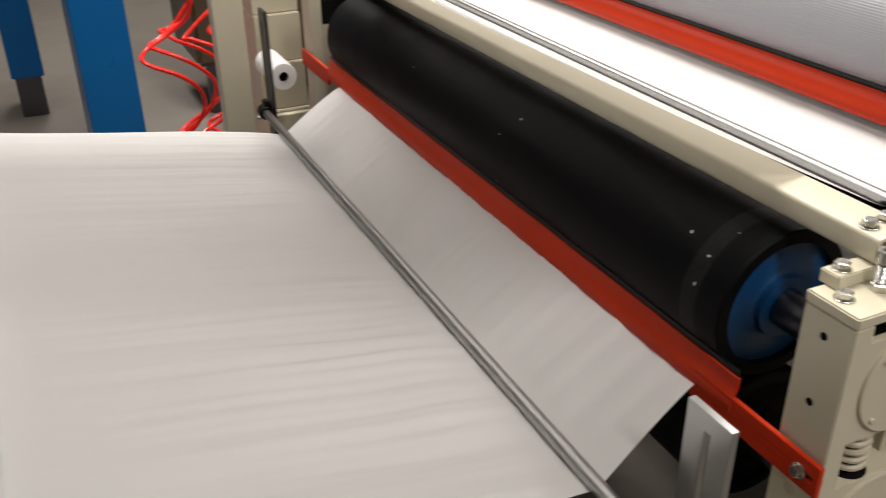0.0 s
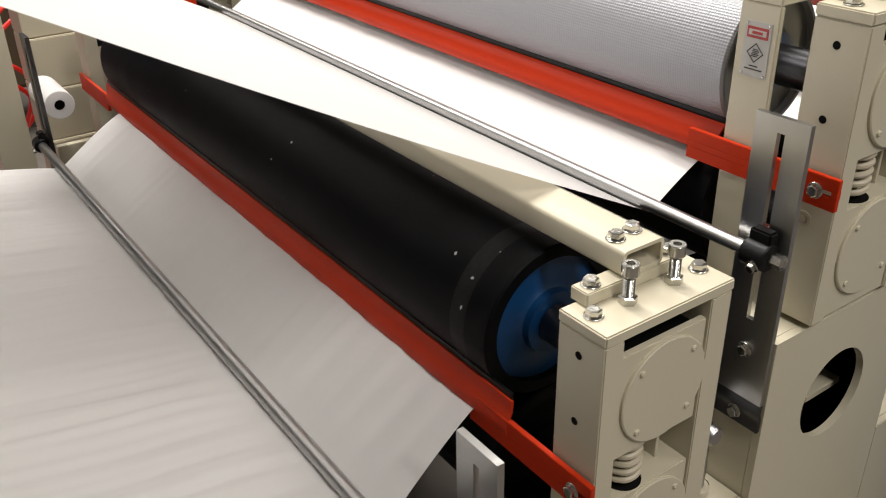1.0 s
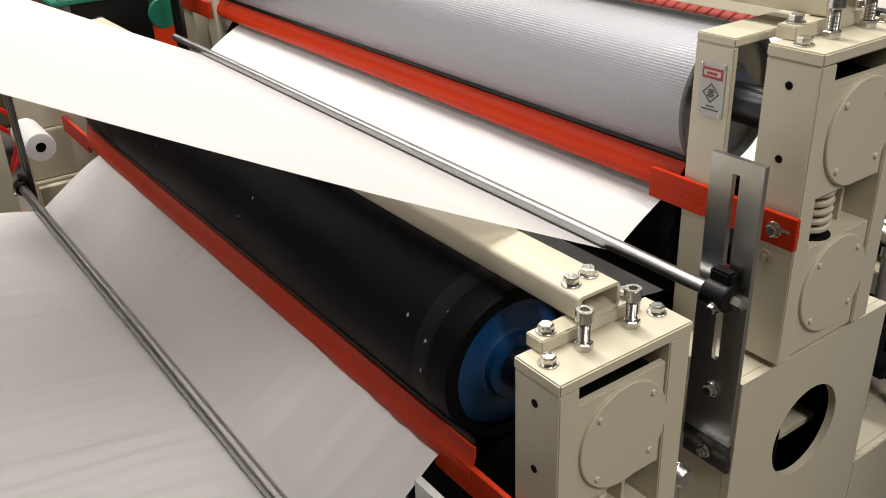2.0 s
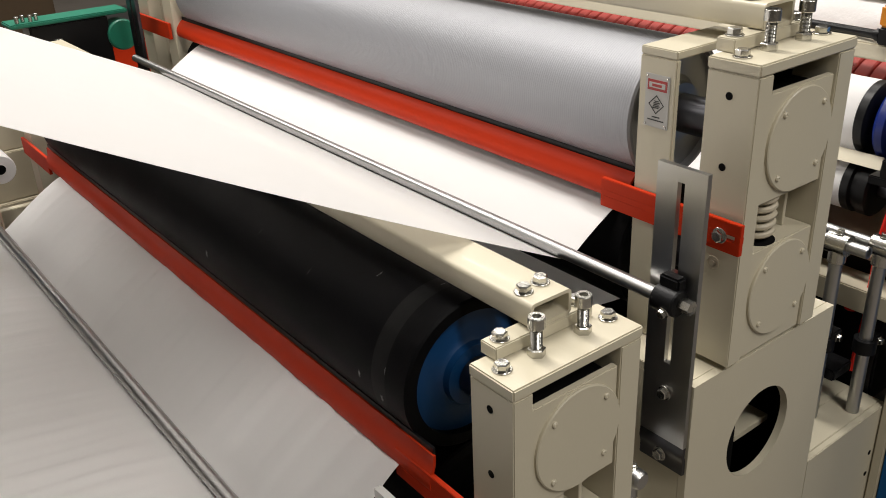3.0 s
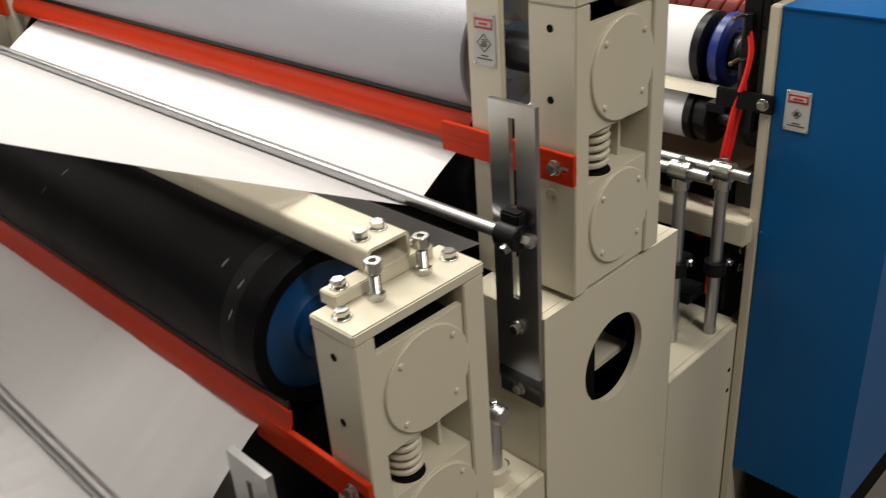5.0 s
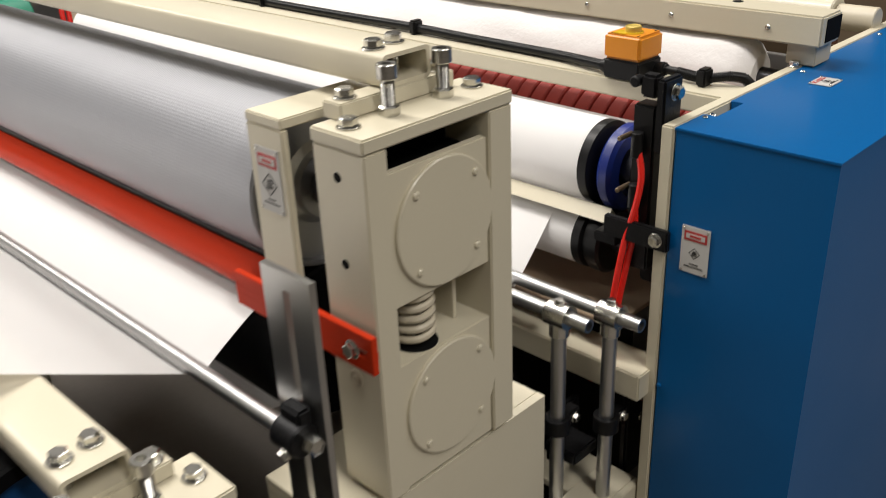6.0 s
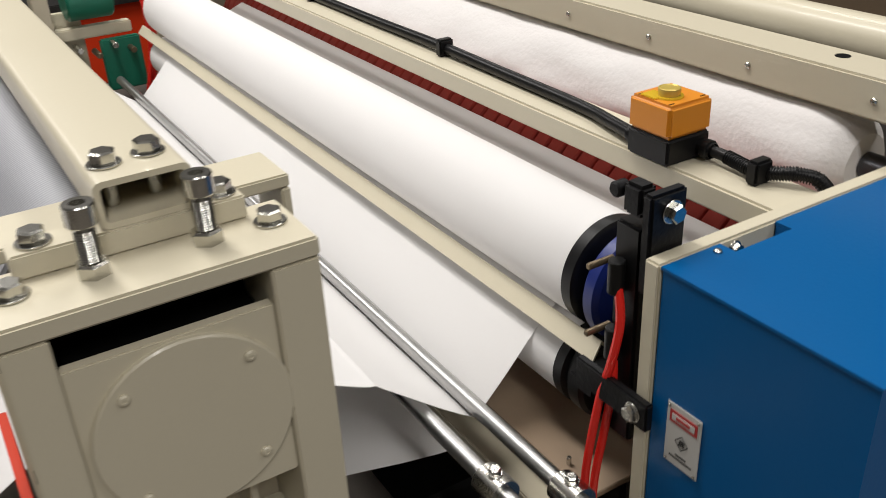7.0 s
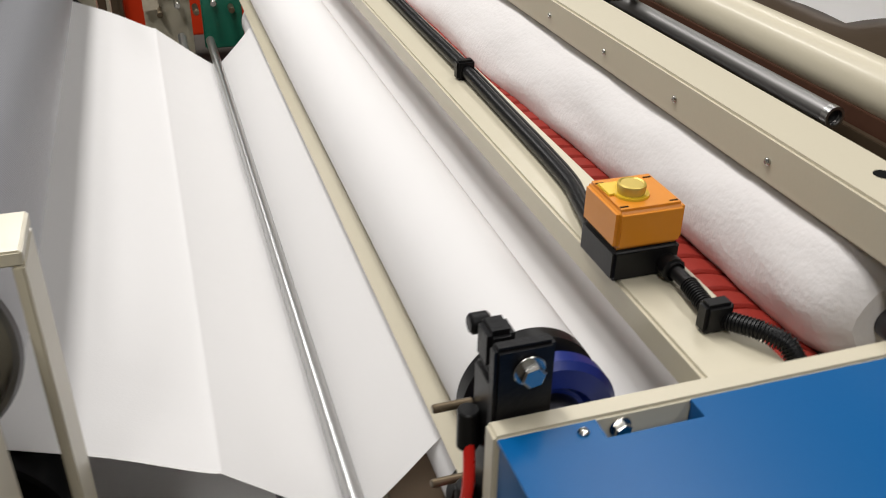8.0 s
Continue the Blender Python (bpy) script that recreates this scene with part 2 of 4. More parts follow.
def extrude_y(profile, y0, y1, steps=1, into=None, wave=None):
    """A closed outline in x and z drawn out along y."""
    bm = into or bmesh.new()
    rows = []
    for k in range(steps + 1):
        y = y0 + (y1 - y0) * k / steps
        rows.append([bm.verts.new((x, y, z)) for x, z in profile])
    n = len(profile)
    for a, b in zip(rows, rows[1:]):
        for i in range(n):
            j = (i + 1) % n
            bm.faces.new((a[i], a[j], b[j], b[i]))
    bm.faces.new(rows[0][::-1])
    bm.faces.new(rows[-1])
    return bm


def strip(line, thick):
    """A closed outline round an open line in x and z."""
    ps = [Vector((x, z)) for x, z in line]
    out = []
    for i, p in enumerate(ps):
        d = (ps[min(i + 1, len(ps) - 1)] - ps[max(i - 1, 0)]).normalized()
        out.append(Vector((-d.y, d.x)) * thick / 2)
    return [(p + o)[:] for p, o in zip(ps, out)] + [(p - o)[:] for p, o in reversed(list(zip(ps, out)))]


def bow(line, n=6):
    """A smooth line through points in x and z."""
    ps = [Vector(p) for p in line]
    fine = []
    for i in range(len(ps) - 1):
        a, b, c, d = ps[max(i - 1, 0)], ps[i], ps[i + 1], ps[min(i + 2, len(ps) - 1)]
        for k in range(n):
            t = k / n
            fine.append(0.5 * ((2 * b) + (c - a) * t + (2 * a - 5 * b + 4 * c - d) * t * t + (3 * b - a - 3 * c + d) * t ** 3))
    return [tuple(p) for p in fine] + [tuple(ps[-1])]


def web(name, line, y0, y1, label, ripple=0.001, seed=0, steps=110, edge=None, mat=PAPER, held=None):
    """A paper web along a line in x and z, with thickness and slight ripples. edge: near and far limits in y at each point."""
    bm = bmesh.new()
    top, low = [], []
    for i, (x, z) in enumerate(line):
        a, b = (y0, y1) if edge is None else edge[i]
        rt, rl = [], []
        for k in range(steps + 1):
            y = a + (b - a) * k / steps
            free = min(1, 3 * min(i, len(line) - 1 - i) / len(line))
            if held is not None:
                free *= min(1, 0.12 + abs(x - held) / 0.14)
            h = ripple * free * (noise.noise(Vector((x * 5, y * 4, seed))) + 0.5 * math.sin(y * 30 + seed + 3 * noise.noise(Vector((x * 2, y, seed)))) + 1.0 * noise.noise(Vector((x * 1.2, y * 26, seed + 3))) + 0.6 * noise.noise(Vector((x * 2, y * 55, seed + 8))))
            rt.append(bm.verts.new((x, y, z + h)))
            rl.append(bm.verts.new((x, y, z + h - 0.0006)))
        top.append(rt)
        low.append(rl)
    n = len(line) - 1
    for i in range(n):
        for k in range(steps):
            bm.faces.new((top[i][k], top[i + 1][k], top[i + 1][k + 1], top[i][k + 1]))
            bm.faces.new((low[i][k], low[i][k + 1], low[i + 1][k + 1], low[i + 1][k]))
        bm.faces.new((top[i][0], low[i][0], low[i + 1][0], top[i + 1][0]))
        bm.faces.new((top[i][steps], top[i + 1][steps], low[i + 1][steps], low[i][steps]))
    for i in (0, n):
        for k in range(steps):
            bm.faces.new((top[i][k], top[i][k + 1], low[i][k + 1], low[i][k]))
    x, z = line[0]
    return solid(name, bm, mat, (x, y0, z), label, "paper web")


def holed_plate(x0, x1, z0, z1, y0, y1, cx, cz, r, seg=40):
    """An upright plate with a round hole through it."""
    bm = bmesh.new()
    angles = sorted([2 * math.pi * i / seg for i in range(seg)] + [math.atan2(z - cz, x - cx) % (2 * math.pi) for x in (x0, x1) for z in (z0, z1)])
    rings = {k: [] for k in ("fi", "fo", "bi", "bo")}
    for a in angles:
        c, s = math.cos(a), math.sin(a)
        t = min(((x1 if c > 0 else x0) - cx) / c if abs(c) > 1e-9 else 1e9, ((z1 if s > 0 else z0) - cz) / s if abs(s) > 1e-9 else 1e9)
        for key, y, d in (("fi", y0, r), ("bi", y1, r), ("fo", y0, t), ("bo", y1, t)):
            rings[key].append(bm.verts.new((cx + d * c, y, cz + d * s)))
    n = len(angles)
    for i in range(n):
        j = (i + 1) % n
        for a, b in (("fi", "fo"), ("bo", "bi"), ("bi", "fi"), ("fo", "bo")):
            bm.faces.new((rings[a][i], rings[a][j], rings[b][j], rings[b][i]))
    return bm


def hex_prism(bm, r, z0, z1, turn=0.0):
    lo, hi, cap = [], [], []
    for i in range(6):
        a = math.pi / 3 * i + turn
        c, s = math.cos(a), math.sin(a)
        lo.append(bm.verts.new((r * c, r * s, z0)))
        hi.append(bm.verts.new((r * c, r * s, z1 - r * 0.14)))
        cap.append(bm.verts.new((r * 0.84 * c, r * 0.84 * s, z1)))
    for i in range(6):
        j = (i + 1) % 6
        bm.faces.new((lo[i], lo[j], hi[j], hi[i]))
        bm.faces.new((hi[i], hi[j], cap[j], cap[i]))
    bm.faces.new(cap)
    bm.faces.new(lo[::-1])
    return bm


def bolt_mesh(r, head, washer=True, turn=0.2):
    bm = bmesh.new()
    z = 0.0
    if washer:
        rod("z", 0, r * 0.22, r * 1.28, seg=24, chamfer=0.0006, into=bm)
        z = r * 0.22
    hex_prism(bm, r, z, z + head, turn)
    return finish(bm, "bolt", ZINC)


BOLT = bolt_mesh(0.0094, 0.0085)
BOLT_S = bolt_mesh(0.0068, 0.006, True, 0.5)
BOLT_M = bolt_mesh(0.0085, 0.007, True, 0.1)


def screw_mesh(r, h, mat):
    return finish(lathe("z", [(0, r), (h * 0.5, r), (h * 0.9, r * 0.75), (h, r * 0.35), (h * 0.8, r * 0.3), (h * 0.8, 0)], 14), "screw", mat)


SCREW = screw_mesh(0.0042, 0.003, CREAM)
SCREW_Z = screw_mesh(0.0042, 0.003, ZINC)


def jack_mesh():
    """An adjusting screw: nut at its foot, threaded shank, socket head."""
    bm = bmesh.new()
    hex_prism(bm, 0.0112, 0, 0.010, 0.4)
    rings = [(0.008, 0)]
    for i in range(14):
        z = 0.010 + i * 0.0017
        rings += [(z, 0.0064), (z + 0.0008, 0.0072)]
    rings += [(0.036, 0.0064), (0.036, 0.0098), (0.037, 0.0105), (0.050, 0.0105), (0.051, 0.0098), (0.051, 0.0052), (0.044, 0.0048), (0.044, 0)]
    lathe("z", rings, 20, into=bm)
    return finish(bm, "jack_screw", ZINC)


JACK = jack_mesh()
# flat dark disc; its colour stands for the shade in a bore
HOLE = finish(rod("x", -0.0006, 0.0004, 0.0052, seg=18, chamfer=0.0001), "bore", DARK)


def warning_plate(parent, at, turn, w, h, sign=1.0):
    """A small printed plate with a red heading, a black diamond sign and lines of small writing as bars."""
    m = pose(*at, *turn)

    def laid(name, bm, mat, of, label=""):
        bmesh.ops.transform(bm, matrix=m, verts=bm.verts)
        return part(name, bm, mat, of, label)

    p = laid("plate", box(-w / 2, w / 2, -0.0012, 0, -h / 2, h / 2, 0.0004), LABELWHITE, parent)
    head = box(-w * 0.40, w * 0.40, -0.0017, -0.0012, h * 0.20, h * 0.40, 0)
    laid("heading", head, LABELRED, p, "dark red heading bar")
    laid("heading_panel", box(-w * 0.33, w * 0.33, -0.0021, -0.0017, h * 0.25, h * 0.35, 0), LABELWHITE, p)
    laid("heading_text", box(-w * 0.20, w * 0.20, -0.0024, -0.0021, h * 0.275, h * 0.325, 0), LABELRED, p)
    bm = bmesh.new()
    d = w * 0.33 * sign
    outer = [(0, d), (d, 0), (0, -d), (-d, 0)]
    o4 = [bm.verts.new((x, -0.0017, z - h * 0.06)) for x, z in outer]
    i4 = [bm.verts.new((x * 0.84, -0.0017, z * 0.84 - h * 0.06)) for x, z in outer]
    for i in range(4):
        bm.faces.new((o4[i], o4[(i + 1) % 4], i4[(i + 1) % 4], i4[i]))
    for k in range(5):
        box(-d * 0.45 + k * 0.04 * d, d * 0.30 + (k % 2) * d * 0.15, -0.0019, -0.0014, -h * 0.06 + (k - 2.2) * d * 0.17, -h * 0.06 + (k - 1.7) * d * 0.17, 0, bm)
    laid("diamond_sign", bm, LABELBLACK, p, "black diamond hazard sign")
    for k, (a, b) in enumerate(((0.16, -0.30), (0.34, -0.36))):
        laid("text_line", box(-w * a, w * a, -0.0016, -0.0012, h * b - 0.0008, h * b + 0.0008, 0), LABELBLACK, p)
    for sx in (-1, 1):
        for sz in (-1, 1):
            laid("rivet", rod("y", -0.0026, -0.0010, 0.0016, (sx * w * 0.42, 0, sz * h * 0.45), 10, 0.0004), ZINC, p)
    return p


# ---- the hall ----
def slab(name, x0, x1, y0, y1, z0, z1, mat, label, cat):
    return solid(name, box(x0, x1, y0, y1, z0, z1, 0), mat, ((x0 + x1) / 2, (y0 + y1) / 2, z0), label, cat, "", "structure")


slab("floor", -9, 12, -7, 11, -0.2, 0, CONCRETE, "worn grey-brown concrete workshop floor", "floor")
slab("ceiling", -9, 12, -7, 11, 4.6, 4.8, ROOF, "grey sheet metal hall ceiling", "ceiling")
slab("wall_north", -9, 12, 11, 11.2, 0, 4.6, PLASTER, "plain dull painted hall wall", "wall")
slab("wall_south", -9, 12, -7.2, -7, 0, 4.6, PLASTER, "plain dull painted hall wall", "wall")
slab("wall_east", 12, 12.2, -7, 11, 0, 4.6, PLASTER, "plain dull painted hall wall", "wall")
slab("wall_west", -9.2, -9, -7, 11, 0, 4.6, PLASTER, "plain dull painted hall wall", "wall")


# ---- bearing housings ----
def housing(at, label):
    """Near-left-bottom corner at the thing's origin; 0.21 wide, 0.075 deep, 0.423 high."""
    x, y, z = at
    t = thing("bearing_housing", at, label, "bearing housing", "roller bearing housings")
    part("cheek", box(x, x + 0.030, y, y + 0.075, z, z + 0.407, 0.0015), CREAM, t)
    part("cheek", box(x + 0.174, x + 0.21, y, y + 0.075, z, z + 0.407, 0.0015), CREAM, t)
    part("top_plate", box(x - 0.001, x + 0.211, y - 0.001, y + 0.076, z + 0.4075, z + 0.423, 0.002), CREAM, t)
    part("back_plate", box(x + 0.0305, x + 0.1735, y + 0.066, y + 0.074, z + 0.10, z + 0.300, 0.0008), CREAM_B, t)
    # black panel gives the top slot its deep shade by colour
    part("slot_shade_panel", box(x + 0.0305, x + 0.1735, y + 0.0645, y + 0.074, z + 0.3005, z + 0.407, 0.0), DARK, t)
    for zc, z0, z1 in ((z + 0.3065, z + 0.232, z + 0.380), (z + 0.0895, z + 0.0, z + 0.163)):
        deep = 0.014 if z1 > z + 0.3 else 0.064
        bl = part("bearing_block", box(x + 0.0305, x + 0.1735, y + 0.004, y + deep, z0, z1, 0.0012), CREAM, t)
        if deep < 0.02:
            # added filler, blackened so the slot over the block looks deep and shaded
            part("slot_shade_filler", box(x + 0.034, x + 0.170, y + 0.0145, y + 0.064, z0 + 0.001, z1 - 0.012, 0.0), DARK, bl, "black filler standing in for shade inside the slot")
            part("underside", box(x + 0.0315, x + 0.1725, y + 0.0145, y + 0.064, z0, z0 + 0.0009, 0.0), CREAM_B, bl)
        xc = x + 0.106
        cv = part("cover_disc", lathe("y", [(y + 0.004, 0.071), (y + 0.0005, 0.071), (y - 0.0008, 0.0695), (y - 0.0008, 0)], 64, (xc, 0, zc)), CREAM, bl)
        for sx in (-1, 1):
            for sz in (-1, 1):
                sc = place("screw", SCREW, bl, (xc + sx * 0.0435, y - 0.0008, zc + sz * 0.0425), (90, 0, 0))
    part("spring_seat", lathe("z", [(z + 0.1632, 0.0255), (z + 0.1645, 0.0255), (z + 0.1645, 0)], 32, (x + 0.079, y + 0.030, 0)), DARK, t, "dark disc under the spring")
    coil = []
    for i in range(5 * 12 + 1):
        a = 2 * math.pi * i / 12
        coil.append((x + 0.079 + 0.0195 * math.cos(a), y + 0.030 + 0.0195 * math.sin(a), z + 0.168 + 0.062 * i / 60))
    part("spring", sweep(coil[::2], 0.0046, 8), CREAM_B, t, "cream painted coil spring")
    part("rib", box(x + 0.140, x + 0.146, y + 0.030, y + 0.066, z + 0.163, z + 0.232, 0.0006), CREAM, t)
    for zz in (0.378, 0.285):
        place("bore", HOLE, t, (x, y + 0.040, z + zz))
    part("socket_screw", lathe("x", [(x, 0.0105), (x - 0.0012, 0.0105), (x - 0.0012, 0.0078), (x - 0.0002, 0.0074), (x - 0.0002, 0.004), (x - 0.002, 0.004), (x - 0.002, 0)], 20, (0, y + 0.040, z + 0.149)), CREAM_B, t)
    for bx in (0.019, 0.192):
        place("bolt", BOLT, t, (x + bx, y + 0.040, z + 0.423), (0, 0, bx * 300))
    part("clamp_block", box(x + 0.024, x + 0.182, y + 0.056, y + 0.084, z + 0.4232, z + 0.441, 0.0015), CREAM, t)
    for bx in (0.042, 0.168):
        place("bolt", BOLT, t, (x + bx, y + 0.070, z + 0.441), (0, 0, bx * 200))
    for jx in (0.070, 0.146):
        place("jack_screw", JACK, t, (x + jx, y + 0.038, z + 0.423))
    return t


H1 = (0.890, 0.650, 0.545)
H2 = (1.280, 0.645, 0.830)
housing(H1, "cream painted bearing housing with spring and round covers, lower stand")
h2 = housing(H2, "cream painted bearing housing with spring and round covers, upper stand")
for hx, hy, hz in (H1, H2):
    copy_thing(h2, pose(hx + 0.21, 2.70, hz, 0, 0, 180))


def cross_beam(x, z, y0, y1, label):
    """A hollow square beam on the housings' clamp blocks."""
    t = thing("cross_beam", (x, y0, z), label, "beam", "cross beams over rollers")
    bm = bmesh.new()
    w, r = 0.0045, 0.006

    def rounded(x0, x1, z0, z1, rr):
        pts = []
        for cx, cz, a0 in ((x1 - rr, z0 + rr, -90), (x1 - rr, z1 - rr, 0), (x0 + rr, z1 - rr, 90), (x0 + rr, z0 + rr, 180)):
            for k in range(4):
                a = radians(a0 + 30 * k)
                pts.append((cx + rr * math.cos(a), cz + rr * math.sin(a)))
        return pts

    out, inn = rounded(x, x + 0.066, z, z + 0.034, r), rounded(x + w, x + 0.066 - w, z + w, z + 0.034 - w, r - 0.003)
    rings = [[bm.verts.new((px, yy, pz)) for px, pz in loop] for yy in (y0, y1) for loop in (out, inn)]
    n = len(out)
    for a, b in ((0, 2), (3, 1), (1, 0), (2, 3)):
        for i in range(n):
            j = (i + 1) % n
            bm.faces.new((rings[a][i], rings[a][j], rings[b][j], rings[b][i]))
    part("tube", bm, CREAM, t)
    for k, (bx, by) in enumerate(((0.016, 0.030), (0.047, 0.034))):
        place("bolt", BOLT, t, (x + bx, y0 + by, z + 0.034), (0, 0, 25 * k))
        part("stud", rod("z", z + 0.004, z + 0.033, 0.0055, (x + bx, y0 + by, 0), 12), ZINC, t)
    return t


cross_beam(0.970, 0.9862, 0.708, 2.64, "cream painted hollow steel beam across the black roller")
cross_beam(1.363, 1.2712, 0.703, 2.64, "cream painted hollow steel beam across the embossing roller")


# ---- machine frame ----
def machine_frame():
    t = thing("press_stand", (1.2, 0.65, 0), "cream painted stepped steel stand of the paper machine", "machine stand")
    part("front_plate", box(0.80, 1.2185, 0.655, 0.667, 0.0, 0.545, 0.0015), CREAM, t)
    part("top_ledge", box(0.80, 1.2185, 0.6675, 0.80, 0.533, 0.545, 0.001), CREAM, t)
    part("front_plate", holed_plate(1.22, 1.562, 0.0, 0.8215, 0.652, 0.664, 1.392, 0.664, 0.0765), CREAM, t)
    part("top_ledge", box(1.22, 1.562, 0.6645, 0.80, 0.809, 0.8215, 0.001), CREAM, t)
    part("side_plate", box(1.22, 1.232, 0.6645, 0.80, 0.0, 0.8085, 0.001), CREAM, t)
    part("side_plate", box(1.55, 1.562, 0.6645, 0.80, 0.5155, 0.8085, 0.001), CREAM, t)
    part("front_plate", box(1.5625, 1.822, 0.652, 0.664, 0.0, 0.515, 0.0015), CREAM, t)
    part("top_ledge", box(1.5625, 1.822, 0.6645, 0.725, 0.503, 0.515, 0.001), CREAM, t)
    part("top_ledge", box(1.72, 1.822, 0.7255, 0.82, 0.503, 0.515, 0.001), CREAM, t)
    # black walls paint the shade inside the stand behind hole and ledge
    part("inner_shade_wall", box(1.233, 1.5495, 0.810, 0.822, 0.0, 0.80, 0.001), DARK, t)
    part("inner_shade_wall", box(1.5625, 1.822, 0.90, 0.912, 0.0, 0.69, 0.001), DARK, t)
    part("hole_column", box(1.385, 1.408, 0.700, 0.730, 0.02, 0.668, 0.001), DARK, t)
    part("hole_ledge", box(1.30, 1.384, 0.700, 0.79, 0.655, 0.667, 0.001), CREAM, t)
    part("hole_ledge", box(1.31, 1.384, 0.690, 0.79, 0.560, 0.572, 0.001), CREAM, t)
    part("hole_ledge", box(1.409, 1.50, 0.700, 0.79, 0.606, 0.618, 0.001), CREAM, t)
    part("hole_lug", box(1.425, 1.440, 0.735, 0.760, 0.670, 0.722, 0.001), CREAM, t)
    # added black sheet darkens the cream side plate as shade would
    part("inner_shade_liner", box(1.540, 1.5495, 0.665, 0.809, 0.0, 0.80, 0.0005), DARK, t)
    # dark discs on the plate paint the shade of two bores
    for zz in (0.415, 0.365):
        part("bore", rod("y", 0.6512, 0.6525, 0.005, (1.792, 0, zz), 14, 0.0002), DARK, t)
    return t


machine_frame()


def roller_post_frame():
    t = thing("roller_portal", (1.28, 0.78, 0.82), "cream painted flat steel portal beside the embossing roller", "machine portal")
    part("post", box(1.276, 1.285, 0.764, 0.824, 0.8217, 1.2385, 0.0015), CREAM, t)
    part("post", box(1.512, 1.520, 0.764, 0.824, 0.8217, 1.2385, 0.0015), CREAM, t)
    part("lintel", box(1.276, 1.520, 0.764, 0.824, 1.239, 1.2505, 0.0015), CREAM, t)
    pl = thing("warning_plate", (1.2755, 0.80, 1.18), "small white warning plate with red heading riveted to a cream post", "sign", "warning plates")
    warning_plate(pl, (1.2758, 0.792, 1.180), (0, 0, -90), 0.040, 0.072)
    return t


roller_post_frame()
fp = thing("roller_portal", (1.28, 2.47, 0.84), "cream painted flat steel portal at the far roller ends", "machine portal")
part("post", box(1.276, 1.302, 2.445, 2.505, 0.0, 1.2385, 0.0015), CREAM, fp)
part("post", box(1.522, 1.530, 2.445, 2.505, 0.0, 1.2385, 0.0015), CREAM, fp)
part("lintel", box(1.276, 1.530, 2.445, 2.505, 1.239, 1.2505, 0.0015), CREAM, fp)


# ---- rollers ----
def roller(name, x, z, y0, y1, r, mat, label, hub=None, hub_label="", rim=0.019, shaft=0.028, shaft_y=0.70):
    t = thing(name, (x, y0, z), label, "roller", "machine rollers")
    part("drum", lathe("y", [(y0 + 0.02, r - rim), (y0, r - rim), (y0, r - 0.003), (y0 + 0.003, r), (y1 - 0.003, r), (y1, r - 0.003), (y1, r - rim), (y1 - 0.02, r - rim)], 128, (x, 0, z)), mat, t)
    for yy, s in ((y0, 1), (y1, -1)):
        part("hub", lathe("y", [(yy + s * 0.012, r - rim), (yy + s * 0.010, r * 0.5), (yy + s * 0.004, r * 0.42), (yy - s * 0.006, r * 0.40), (yy - s * 0.006, 0)], 64, (x, 0, z)), hub or STEEL, t, hub_label)
    part("shaft", rod("y", shaft_y, y0 - 0.0065, shaft, (x, 0, z), 32), DARKSTEEL, t)
    part("shaft", rod("y", y1 + 0.0065, y1 + 0.12, shaft, (x, 0, z), 32), DARKSTEEL, t)
    return t


black_roller = roller("rubber_roller", 0.990, 0.852, 0.845, 2.440, 0.112, RUBBER, "large black rubber covered roller with blue end hubs", BLUEHUB, "dark blue painted hub")
emboss_roller = roller("embossing_roller", 1.385, 1.132, 0.842, 2.420, 0.105, EMBOSS, "grey embossed steel roller with fine diamond pattern", STEEL, "plain steel end", 0.008)
anvil_roller = roller("rubber_roller", 1.385, 0.920, 0.842, 2.420, 0.110, RUBBER, "black rubber counter roller beneath the embossing roller", DARK, "dark end plate")
lower_black = roller("rubber_roller", 0.990, 0.628, 0.845, 2.440, 0.110, RUBBER, "black rubber counter roller beneath the rubber roller", DARK, "dark end plate")


def lint(parent, x, z, r, spots):
    """Small stuck flecks of lint on the drum, given by place along it and angle round it."""
    rnd = random.Random(4)
    for y, a, w, l in spots:
        bm = bmesh.new()
        pts = []
        n = 7
        for i in range(n):
            b = 2 * math.pi * i / n
            k = rnd.uniform(0.5, 1.1)
            dy, da = w * k * math.cos(b), l * k * math.sin(b) / r
            aa = radians(a) + da
            pts.append(bm.verts.new((x + (r + 0.0004) * math.cos(aa), y + dy, z + (r + 0.0004) * math.sin(aa))))
        bm.faces.new(pts)
        part("lint_fleck", bm, LINT, parent)


for y, w in ((0.890, 0.034),):
    part("scuff_band", lathe("y", [(y, 0.1119), (y + 0.002, 0.11205), (y + w - 0.002, 0.11205), (y + w, 0.1119)], 128, (0.990, 0, 0.852)), SCUFFED, black_roller, "scuffed grey band")
spots = [(1.441, 130.3, 0.0045, 0.003), (1.472, 152.6, 0.003, 0.002), (0.903, 141.7, 0.0035, 0.0025), (0.953, 134.0, 0.003, 0.003), (0.902, 163.8, 0.0025, 0.004)]
rnd = random.Random(11)
for i in range(14):
    spots.append((rnd.uniform(0.87, 2.2), rnd.uniform(0, 360), rnd.uniform(0.0008, 0.0022), rnd.uniform(0.0008, 0.002)))
for i in range(9):
    spots.append((rnd.uniform(0.88, 1.0), rnd.uniform(180, 480), rnd.uniform(0.001, 0.0022), rnd.uniform(0.001, 0.003)))
lint(black_roller, 0.990, 0.852, 0.112, spots)


